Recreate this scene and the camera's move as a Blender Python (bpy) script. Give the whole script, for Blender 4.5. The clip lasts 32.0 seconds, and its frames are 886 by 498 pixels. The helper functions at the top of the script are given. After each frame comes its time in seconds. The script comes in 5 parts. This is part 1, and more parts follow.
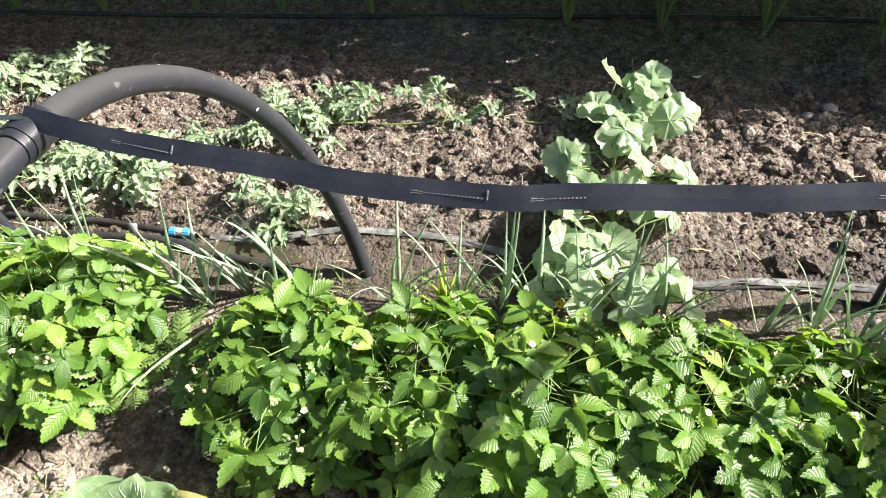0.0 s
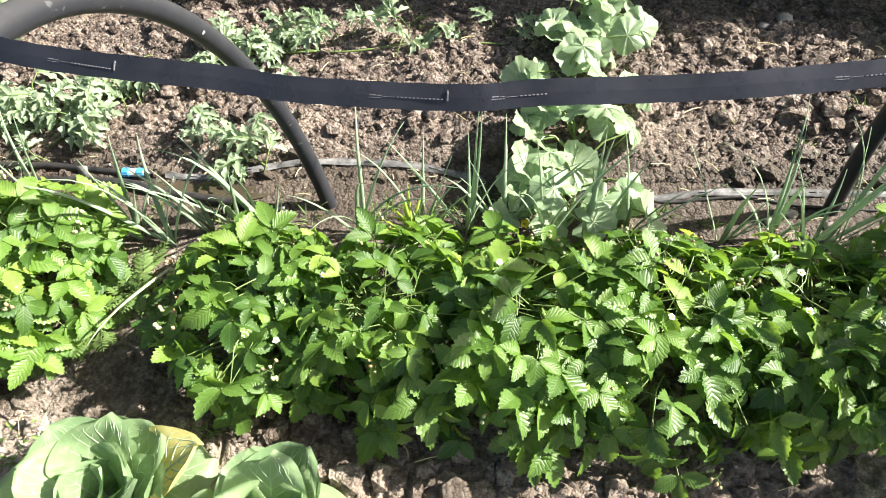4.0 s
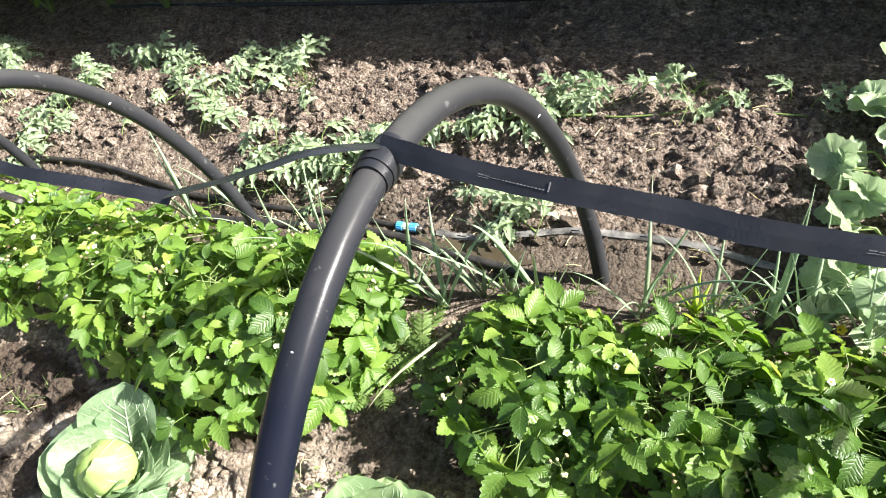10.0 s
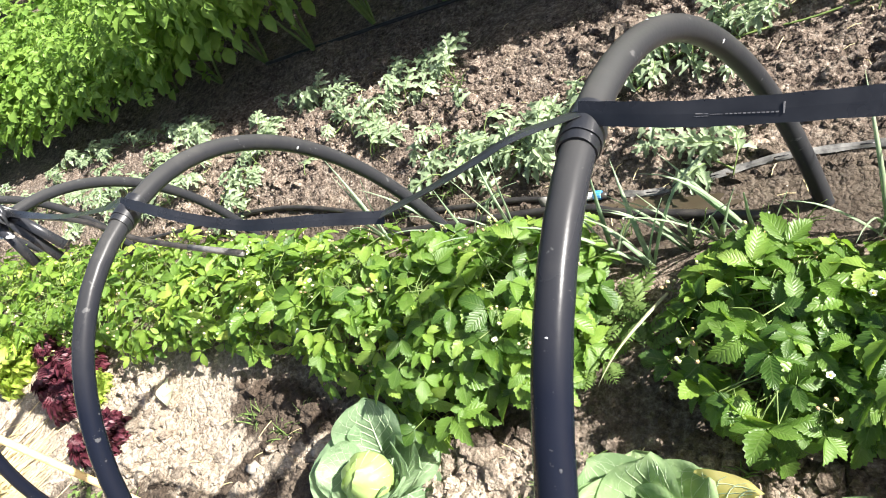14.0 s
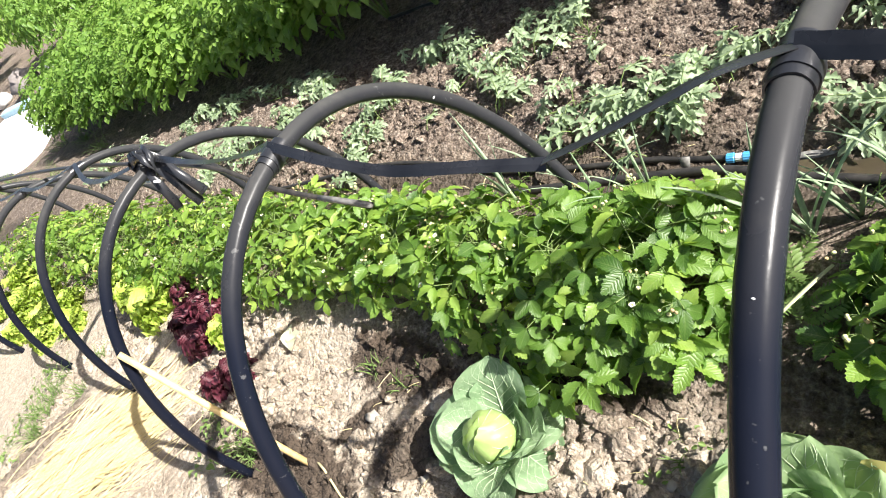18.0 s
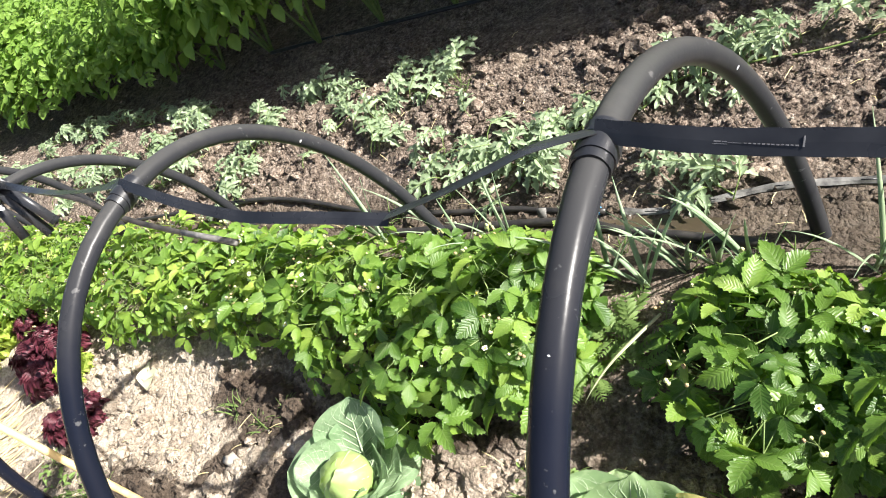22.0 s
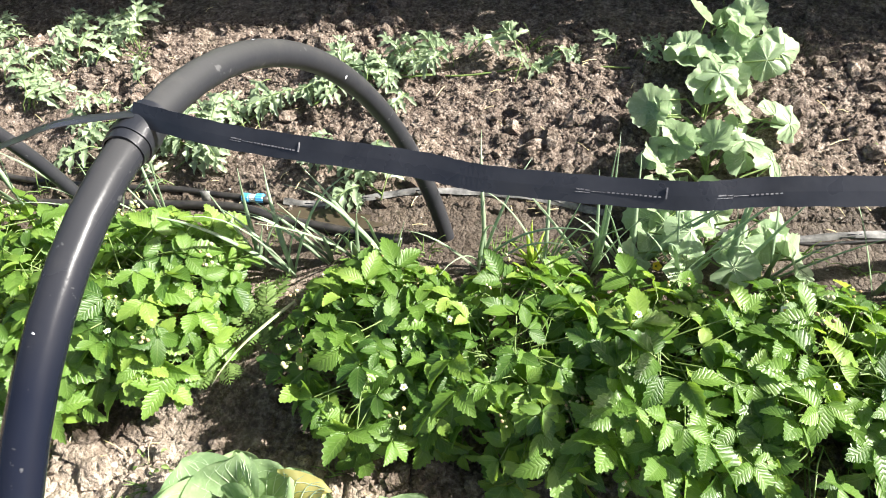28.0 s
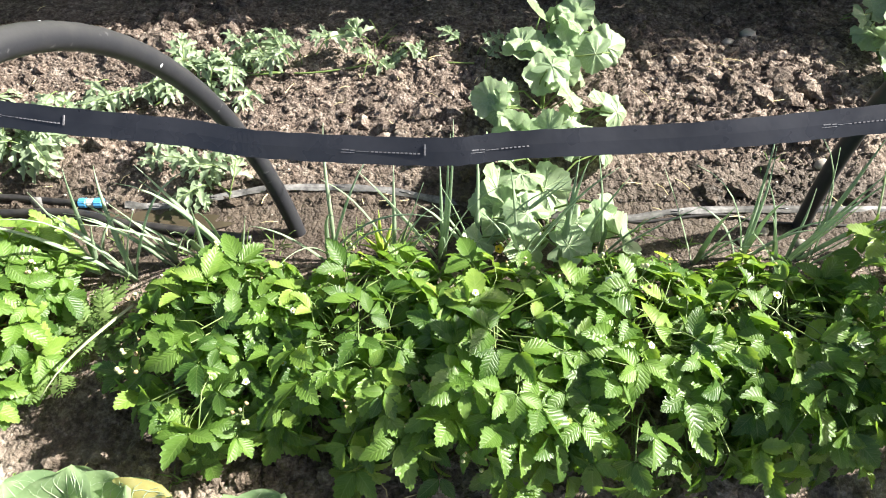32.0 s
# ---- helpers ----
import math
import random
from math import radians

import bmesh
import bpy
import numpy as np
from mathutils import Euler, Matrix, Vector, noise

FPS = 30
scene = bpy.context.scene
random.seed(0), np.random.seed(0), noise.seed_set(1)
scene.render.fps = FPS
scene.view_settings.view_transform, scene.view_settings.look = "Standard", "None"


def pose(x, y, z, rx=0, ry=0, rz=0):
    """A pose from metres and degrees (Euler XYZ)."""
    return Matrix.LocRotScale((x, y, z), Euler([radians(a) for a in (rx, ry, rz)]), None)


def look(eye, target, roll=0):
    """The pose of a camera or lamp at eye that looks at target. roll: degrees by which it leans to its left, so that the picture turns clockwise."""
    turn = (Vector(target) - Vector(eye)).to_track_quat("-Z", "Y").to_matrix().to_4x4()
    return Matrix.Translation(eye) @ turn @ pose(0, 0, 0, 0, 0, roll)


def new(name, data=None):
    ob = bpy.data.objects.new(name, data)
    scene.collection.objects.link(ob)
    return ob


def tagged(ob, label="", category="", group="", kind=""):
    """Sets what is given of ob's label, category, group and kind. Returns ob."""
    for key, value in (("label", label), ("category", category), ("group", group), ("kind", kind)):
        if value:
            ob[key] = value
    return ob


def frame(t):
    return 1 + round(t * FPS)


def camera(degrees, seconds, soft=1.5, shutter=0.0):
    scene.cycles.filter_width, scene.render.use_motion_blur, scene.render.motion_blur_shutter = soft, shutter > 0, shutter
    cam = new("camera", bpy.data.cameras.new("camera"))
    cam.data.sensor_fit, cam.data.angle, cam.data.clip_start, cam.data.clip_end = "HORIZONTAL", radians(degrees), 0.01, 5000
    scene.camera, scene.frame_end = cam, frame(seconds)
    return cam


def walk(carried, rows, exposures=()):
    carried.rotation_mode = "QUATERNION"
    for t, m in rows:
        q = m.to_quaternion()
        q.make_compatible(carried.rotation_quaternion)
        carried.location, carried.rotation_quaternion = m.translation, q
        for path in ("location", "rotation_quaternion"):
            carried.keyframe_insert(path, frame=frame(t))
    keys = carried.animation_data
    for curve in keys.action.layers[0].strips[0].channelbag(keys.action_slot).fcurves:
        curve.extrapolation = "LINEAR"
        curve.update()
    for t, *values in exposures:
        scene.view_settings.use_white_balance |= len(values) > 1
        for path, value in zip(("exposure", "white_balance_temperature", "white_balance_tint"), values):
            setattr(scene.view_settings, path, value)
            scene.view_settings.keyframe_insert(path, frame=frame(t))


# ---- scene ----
cam = camera(67.6, 32.0, 1.0)
PATH = [
    (0, (0.184, 0.253, 1.195), (-0.037, 1.619, -0.25), -2.9),
    (0.5, (0.192, 0.241, 1.173), (0.002, 1.576, -0.304), -3.1),
    (1, (0.186, 0.228, 1.158), (0.026, 1.51, -0.369), -3.4),
    (1.5, (0.184, 0.218, 1.149), (0.043, 1.457, -0.415), -3.5),
    (2, (0.183, 0.218, 1.157), (0.057, 1.446, -0.417), -3.8),
    (2.5, (0.183, 0.225, 1.16), (0.069, 1.457, -0.411), -3.9),
    (3, (0.189, 0.223, 1.163), (0.086, 1.46, -0.405), -3.4),
    (3.5, (0.184, 0.226, 1.172), (0.082, 1.464, -0.396), -2.9),
    (5.5, (0.19, 0.251, 1.166), (0.066, 1.481, -0.406), -2.7),
    (6, (0.174, 0.253, 1.175), (0.045, 1.49, -0.392), -2.2),
    (6.5, (0.144, 0.258, 1.183), (-0.002, 1.511, -0.37), -1.5),
    (7, (0.108, 0.269, 1.188), (-0.103, 1.533, -0.347), -1.4),
    (7.5, (0.072, 0.28, 1.196), (-0.208, 1.552, -0.321), -2.3),
    (8, (0.029, 0.284, 1.206), (-0.327, 1.563, -0.29), -2.3),
    (8.5, (0.004, 0.289, 1.211), (-0.412, 1.571, -0.267), -3.1),
    (9, (-0.02, 0.292, 1.21), (-0.485, 1.574, -0.253), -4.0),
    (9.5, (-0.047, 0.298, 1.21), (-0.569, 1.56, -0.251), -7.0),
    (10, (-0.066, 0.308, 1.211), (-0.681, 1.53, -0.248), -13.6),
    (10.5, (-0.079, 0.322, 1.204), (-0.764, 1.502, -0.259), -18.6),
    (11, (-0.093, 0.33, 1.203), (-0.836, 1.473, -0.261), -22.5),
    (11.5, (-0.11, 0.32, 1.204), (-0.91, 1.427, -0.257), -25.9),
    (12, (-0.122, 0.315, 1.211), (-0.981, 1.391, -0.239), -29.1),
    (12.5, (-0.134, 0.308, 1.22), (-1.052, 1.363, -0.209), -31.9),
    (13, (-0.123, 0.291, 1.232), (-1.099, 1.343, -0.162), -34.2),
    (13.5, (-0.118, 0.291, 1.221), (-1.143, 1.344, -0.136), -37.4),
    (14, (-0.12, 0.297, 1.217), (-1.192, 1.344, -0.108), -39.6),
    (14.5, (-0.135, 0.297, 1.208), (-1.248, 1.327, -0.096), -40.2),
    (16.5, (-0.186, 0.274, 1.226), (-1.427, 1.189, -0.047), -41.9),
    (17, (-0.194, 0.276, 1.223), (-1.47, 1.174, -0.028), -43.0),
    (17.5, (-0.206, 0.28, 1.218), (-1.512, 1.16, -0.015), -43.8),
    (18, (-0.202, 0.284, 1.213), (-1.519, 1.149, -0.018), -44.2),
    (18.5, (-0.194, 0.292, 1.211), (-1.479, 1.159, -0.053), -43.6),
    (19, (-0.192, 0.292, 1.211), (-1.445, 1.163, -0.081), -42.7),
    (19.5, (-0.186, 0.297, 1.206), (-1.389, 1.184, -0.123), -40.6),
    (20, (-0.178, 0.296, 1.216), (-1.333, 1.206, -0.139), -39.1),
    (20.5, (-0.167, 0.293, 1.225), (-1.301, 1.234, -0.128), -37.7),
    (21, (-0.163, 0.295, 1.226), (-1.27, 1.291, -0.108), -36.1),
    (21.5, (-0.153, 0.299, 1.222), (-1.233, 1.33, -0.109), -35.2),
    (22, (-0.138, 0.302, 1.223), (-1.181, 1.362, -0.115), -34.7),
    (22.5, (-0.125, 0.302, 1.219), (-1.129, 1.39, -0.126), -34.2),
    (23, (-0.119, 0.3, 1.222), (-1.081, 1.41, -0.136), -32.6),
    (23.5, (-0.094, 0.303, 1.224), (-0.952, 1.449, -0.173), -29.0),
    (24, (-0.082, 0.314, 1.221), (-0.852, 1.481, -0.209), -25.7),
    (24.5, (-0.072, 0.323, 1.215), (-0.784, 1.494, -0.241), -22.8),
    (25, (-0.06, 0.316, 1.212), (-0.722, 1.49, -0.266), -20.0),
    (25.5, (-0.029, 0.314, 1.207), (-0.639, 1.489, -0.291), -17.9),
    (26, (0.001, 0.318, 1.191), (-0.552, 1.494, -0.33), -15.9),
    (26.5, (0.017, 0.321, 1.188), (-0.476, 1.495, -0.355), -14.3),
    (28.5, (0.09, 0.324, 1.198), (-0.178, 1.55, -0.359), -7.1),
    (29, (0.113, 0.314, 1.194), (-0.102, 1.572, -0.346), -5.3),
    (29.5, (0.123, 0.306, 1.187), (-0.045, 1.58, -0.346), -4.1),
    (30, (0.135, 0.302, 1.179), (0.009, 1.578, -0.356), -2.9),
    (30.5, (0.148, 0.298, 1.177), (0.057, 1.567, -0.365), -2.1),
    (31, (0.153, 0.294, 1.177), (0.087, 1.557, -0.373), -1.7),
    (31.5, (0.165, 0.29, 1.176), (0.127, 1.548, -0.379), -1.3),
    (32, (0.173, 0.289, 1.176), (0.16, 1.541, -0.384), -0.8),
]
walk(cam, [(t, look(eye, target, roll)) for t, eye, target, roll in PATH], [(0.0, 1.74), (4.0, 1.76), (9.0, 1.72), (13.0, 1.66), (17.0, 1.38), (20.0, 1.38), (23.0, 1.50), (28.0, 1.70), (32.0, 1.76)])

# ---------------------------------------------------------------- light
SUN_WAY = Vector((1.32, 0.24, 1.0)).normalized()
world = bpy.data.worlds.new("sky")
scene.world = world
world.use_nodes = True
wn = world.node_tree.nodes
sky = wn.new("ShaderNodeTexSky")
sky.sky_type, sky.sun_disc = "NISHITA", False
sky.sun_elevation = math.asin(SUN_WAY.z)
sky.sun_rotation = math.atan2(SUN_WAY.x, SUN_WAY.y)
sky.air_density, sky.dust_density, sky.ozone_density = 0.8, 3.0, 0.5
wn["Background"].inputs["Strength"].default_value = 0.056
world.node_tree.links.new(sky.outputs["Color"], wn["Background"].inputs["Color"])
sun = new("sun", bpy.data.lights.new("sun", "SUN"))
sun.data.energy, sun.data.angle, sun.data.color = 5.0, radians(0.6), (1.0, 0.96, 0.90)
sun.matrix_world = look(SUN_WAY * 20, (0, 0, 0))


# ---------------------------------------------------------------- materials
def material(name):
    m = bpy.data.materials.new(name)
    m.use_nodes = True
    t = m.node_tree
    return m, t, t.nodes["Principled BSDF"]


def node(t, kind, links=(), **values):
    n = t.nodes.new("ShaderNode" + kind)
    for k, v in values.items():
        if k in n.inputs:
            n.inputs[k].default_value = v
        else:
            setattr(n, k, v)
    for key, out in links:
        t.links.new(out, n.inputs[key])
    return n


def coords(t):
    return node(t, "TexCoord").outputs["Object"]


def noise_tex(t, scale, detail=4.0, rough=0.55, vec=None):
    return node(t, "TexNoise", [("Vector", vec or coords(t))], Scale=scale, Detail=detail, Roughness=rough).outputs["Fac"]


def ramp(t, fac, stops):
    n = node(t, "ValToRGB", [("Fac", fac)])
    e = n.color_ramp.elements
    while len(e) < len(stops):
        e.new(0.5)
    for s, (p, c) in zip(e, stops):
        s.position = p
        s.color = (*c, 1) if isinstance(c, tuple) else (c, c, c, 1)
    return n.outputs["Color"]


def mix(t, fac, a, b, blend="MIX"):
    n = node(t, "Mix", data_type="RGBA", blend_type=blend)
    for slot, v in ((0, fac), (6, a), (7, b)):
        if isinstance(v, (int, float)):
            n.inputs[slot].default_value = v
        elif isinstance(v, tuple):
            n.inputs[slot].default_value = (*v, 1)
        else:
            t.links.new(v, n.inputs[slot])
    return n.outputs[2]


def calc(t, op, a, b=0.0, clamp=False):
    n = node(t, "Math", operation=op, use_clamp=clamp)
    for slot, v in ((0, a), (1, b)):
        if isinstance(v, (int, float)):
            n.inputs[slot].default_value = v
        else:
            t.links.new(v, n.inputs[slot])
    return n.outputs[0]


def bump(t, bsdf, height, strength=0.4, distance=0.005):
    n = node(t, "Bump", [("Height", height)], Strength=strength, Distance=distance)
    t.links.new(n.outputs["Normal"], bsdf.inputs["Normal"])


def patch_mask(t, x, y, cx, cy, rx, ry, turn=0.0):
    """1 inside a turned ellipse on the ground, falling to 0 outside it."""
    c, n = math.cos(radians(turn)), math.sin(radians(turn))
    dx, dy = calc(t, "SUBTRACT", x, cx), calc(t, "SUBTRACT", y, cy)
    u = calc(t, "ADD", calc(t, "MULTIPLY", dx, c / rx), calc(t, "MULTIPLY", dy, n / rx))
    v = calc(t, "ADD", calc(t, "MULTIPLY", dx, -n / ry), calc(t, "MULTIPLY", dy, c / ry))
    return calc(t, "SUBTRACT", 1.0, calc(t, "ADD", calc(t, "MULTIPLY", u, u), calc(t, "MULTIPLY", v, v)))


# damp stains on the front soil: centre, half sizes, turn, strength
DAMP = [(-1.53, 0.775, 0.25, 0.105, -4, 1.0), (-1.80, 0.425, 0.38, 0.135, -2, 1.0), (-1.60, 0.61, 0.16, 0.040, 57, 1.0), (-1.0, 0.80, 0.27, 0.085, 0, 1.0), (-1.37, 0.57, 0.15, 0.11, 30, 0.9),
        (-0.50, 0.82, 0.20, 0.13, 10, 0.5), (-0.05, 0.74, 0.36, 0.06, 0, 0.35), (-3.33, 0.19, 0.40, 0.085, 68, 0.6), (-2.30, 0.46, 0.17, 0.09, 20, 0.7), (-1.02, 0.50, 0.20, 0.06, 0, 0.8), (0.45, 0.66, 0.5, 0.07, 0, 0.35)]


def soil_material(name, clod=False):
    m, t, b = material(name)
    c = coords(t)
    split = node(t, "SeparateXYZ", [("Vector", c)])
    x, y = split.outputs["X"], split.outputs["Y"]
    grain = noise_tex(t, 95, 6, 0.72, c)
    lumps = noise_tex(t, 13, 4, 0.6, c)
    patch = noise_tex(t, 2.6, 3, 0.6, c)
    cell = noise_tex(t, 34, 4, 0.7, c)
    mixed = calc(t, "ADD", calc(t, "MULTIPLY", grain, 0.6), calc(t, "MULTIPLY", cell, 0.4))
    crust = ramp(t, mixed, [(0.36, (0.33, 0.262, 0.195)), (0.47, (0.455, 0.380, 0.295)), (0.62, (0.60, 0.525, 0.43))])
    loam = ramp(t, mixed, [(0.37, (0.050, 0.036, 0.028)), (0.50, (0.172, 0.132, 0.105)), (0.65, (0.46, 0.39, 0.325))])
    brown = ramp(t, mixed, [(0.36, (0.14, 0.102, 0.074)), (0.5, (0.33, 0.262, 0.198)), (0.64, (0.58, 0.50, 0.40))])
    wet = ramp(t, lumps, [(0.3, (0.045, 0.034, 0.025)), (0.7, (0.12, 0.094, 0.068))])
    moist = ramp(t, mixed, [(0.35, (0.030, 0.021, 0.015)), (0.62, (0.092, 0.065, 0.047))])
    wob = calc(t, "MULTIPLY", calc(t, "SUBTRACT", patch, 0.5), 0.5)
    east = calc(t, "ADD", calc(t, "MULTIPLY", x, 2.0), 3.4, True)
    yy = calc(t, "ADD", calc(t, "ADD", y, wob), calc(t, "MULTIPLY", calc(t, "SUBTRACT", east, 1.0), 0.16))
    front = ramp(t, yy, [(0.66, 1.0), (0.80, 0.0)])
    crust = mix(t, ramp(t, calc(t, "ADD", calc(t, "ADD", x, 1.0), calc(t, "MULTIPLY", wob, 1.6)), [(0.15, 0.0), (0.75, 0.85)]), crust, brown)
    base = mix(t, front, loam, crust)
    # dusty pale skin on parts of the dug bank
    skin = ramp(t, calc(t, "ADD", calc(t, "MULTIPLY", patch, 0.55), calc(t, "MULTIPLY", lumps, 0.45)), [(0.50, 0.0), (0.62, 0.55)])
    base = mix(t, skin, base, brown)
    if clod:
        isl = node(t, "NewGeometry").outputs["Random Per Island"]
        base = mix(t, 1.0, base, ramp(t, isl, [(0.0, 0.55), (1.0, 1.35)]), "MULTIPLY")
    ragged = calc(t, "ADD", calc(t, "MULTIPLY", calc(t, "SUBTRACT", lumps, 0.5), 1.7), calc(t, "MULTIPLY", calc(t, "SUBTRACT", cell, 0.5), 1.1))
    damp = 0.0
    for cx, cy, rx, ry, turn, most in DAMP:
        one = calc(t, "MULTIPLY", ramp(t, calc(t, "ADD", patch_mask(t, x, y, cx, cy, rx, ry, turn), ragged), [(0.12, 0.0), (0.42, 1.0)]), most)
        damp = calc(t, "MAXIMUM", damp, one)
    ditch = ramp(t, calc(t, "ABSOLUTE", calc(t, "SUBTRACT", calc(t, "ADD", y, calc(t, "MULTIPLY", wob, 0.5)), 1.33)), [(0.10, 1.0), (0.19, 0.0)])
    base = mix(t, calc(t, "MULTIPLY", damp, 0.92), base, moist)
    col = mix(t, calc(t, "MULTIPLY", ditch, 0.8), base, wet)
    t.links.new(col, b.inputs["Base Color"])
    rough = ramp(t, calc(t, "MULTIPLY", ditch, calc(t, "ADD", lumps, 0.35)), [(0.1, 0.95), (0.8, 0.5)])
    t.links.new(rough, b.inputs["Roughness"])
    b.inputs["Specular IOR Level"].default_value = 0.3
    wide = node(t, "CombineXYZ", X=0.018, Y=0.018, Z=0.018).outputs[0]
    bent = node(t, "VectorMath", [(0, node(t, "TexNoise", [("Vector", c)], Scale=18.0, Detail=4.0).outputs["Color"]), (1, wide), (2, c)], operation="MULTIPLY_ADD").outputs[0]
    h = calc(t, "ADD", calc(t, "MULTIPLY", grain, 0.7), calc(t, "MULTIPLY", noise_tex(t, 240, 4, 0.7, c), 0.35))
    for scale, gain in ((46.0, 0.95), (120.0, 0.5)):
        crumb = node(t, "TexVoronoi", [("Vector", bent)], feature="F1", Scale=scale).outputs["Distance"]
        h = calc(t, "ADD", h, calc(t, "MULTIPLY", calc(t, "SUBTRACT", 1.0, calc(t, "MULTIPLY", crumb, crumb)), gain))
    bump(t, b, h, 1.0, 0.012)
    return m


def leaf_material(name, dark, light, vein, sheen=0.35, glow=0.45, scale=60, tint=None, pucker=0.003):
    m, t, b = material(name)
    rnd = node(t, "ObjectInfo").outputs["Random"]
    isl = node(t, "NewGeometry").outputs["Random Per Island"]
    c = coords(t)
    n = noise_tex(t, scale, 3, 0.6, c)
    col = mix(t, calc(t, "MULTIPLY", calc(t, "ADD", calc(t, "ADD", rnd, isl), n), 0.38, True), dark, light)
    col = mix(t, ramp(t, noise_tex(t, scale * 4, 2, 0.5, c), [(0.56, 0.0), (0.72, 0.35)]), col, vein)
    if tint:
        col = mix(t, ramp(t, calc(t, "ADD", calc(t, "MULTIPLY", rnd, 0.6), calc(t, "MULTIPLY", isl, 0.4)), [(0.80, 0.0), (0.97, 0.8)]), col, tint)
    t.links.new(col, b.inputs["Base Color"])
    b.inputs["Roughness"].default_value = 0.46
    b.inputs["Specular IOR Level"].default_value = sheen
    bump(t, b, noise_tex(t, scale * 2.2, 3, 0.6, c), 0.35 if pucker < 0.005 else 0.7, pucker)
    tr = node(t, "BsdfTranslucent")
    bright = node(t, "HueSaturation", [("Color", col)], Value=1.9, Saturation=1.0, Hue=0.49)
    t.links.new(bright.outputs["Color"], tr.inputs["Color"])
    ms = node(t, "MixShader", Fac=glow)
    t.links.new(b.outputs[0], ms.inputs[1])
    t.links.new(tr.outputs[0], ms.inputs[2])
    t.links.new(ms.outputs[0], t.nodes["Material Output"].inputs["Surface"])
    return m


def veined_material(name, dark, light, pale, young, glow=0.34):
    """A serrated leaf with pleats and pale veins slanting from its midrib, laid out on the blade itself."""
    m, t, b = material(name)
    rnd = node(t, "ObjectInfo").outputs["Random"]
    isl = node(t, "NewGeometry").outputs["Random Per Island"]
    sp = node(t, "SeparateXYZ", [("Vector", node(t, "TexCoord").outputs["UV"])])
    off = calc(t, "ABSOLUTE", calc(t, "SUBTRACT", calc(t, "MULTIPLY", sp.outputs["X"], 2.0), 1.0))
    along = calc(t, "SUBTRACT", sp.outputs["Y"], calc(t, "MULTIPLY", off, 0.26))
    pleat = calc(t, "ABSOLUTE", calc(t, "SINE", calc(t, "MULTIPLY", along, 27.0)))
    line = calc(t, "MAXIMUM", ramp(t, pleat, [(0.03, 1.0), (0.22, 0.0)]), ramp(t, off, [(0.03, 1.0), (0.09, 0.0)]))
    c = coords(t)
    n = noise_tex(t, 70, 4, 0.6, c)
    age = calc(t, "ADD", calc(t, "MULTIPLY", rnd, 0.62), calc(t, "ADD", calc(t, "MULTIPLY", isl, 0.2), calc(t, "MULTIPLY", n, 0.3)))
    col = ramp(t, age, [(0.18, dark), (0.75, light), (0.98, young)])
    col = mix(t, calc(t, "MULTIPLY", line, 0.22), col, pale)
    t.links.new(col, b.inputs["Base Color"])
    t.links.new(calc(t, "ADD", calc(t, "MULTIPLY", n, 0.22), 0.30), b.inputs["Roughness"])
    b.inputs["Specular IOR Level"].default_value = 0.55
    bump(t, b, calc(t, "ADD", calc(t, "POWER", pleat, 0.6), calc(t, "MULTIPLY", noise_tex(t, 420, 2, 0.6, c), 0.25)), 0.45, 0.0017)
    tr = node(t, "BsdfTranslucent")
    bright = node(t, "HueSaturation", [("Color", col)], Value=2.1, Saturation=1.08, Hue=0.488)
    t.links.new(bright.outputs["Color"], tr.inputs["Color"])
    ms = node(t, "MixShader", Fac=glow)
    t.links.new(b.outputs[0], ms.inputs[1])
    t.links.new(tr.outputs[0], ms.inputs[2])
    t.links.new(ms.outputs[0], t.nodes["Material Output"].inputs["Surface"])
    return m


def plain_material(name, a, b2, rough=0.5, scale=30, metal=0.0, bumpy=0.2, spec=0.5, dist=0.002):
    m, t, b = material(name)
    c = coords(t)
    n = noise_tex(t, scale, 5, 0.65, c)
    t.links.new(ramp(t, n, [(0.3, a), (0.7, b2)]), b.inputs["Base Color"])
    r = calc(t, "ADD", calc(t, "MULTIPLY", noise_tex(t, scale * 3, 3, 0.6, c), 0.3), rough - 0.15)
    t.links.new(r, b.inputs["Roughness"])
    b.inputs["Metallic"].default_value = metal
    b.inputs["Specular IOR Level"].default_value = spec
    bump(t, b, n, bumpy, dist)
    return m


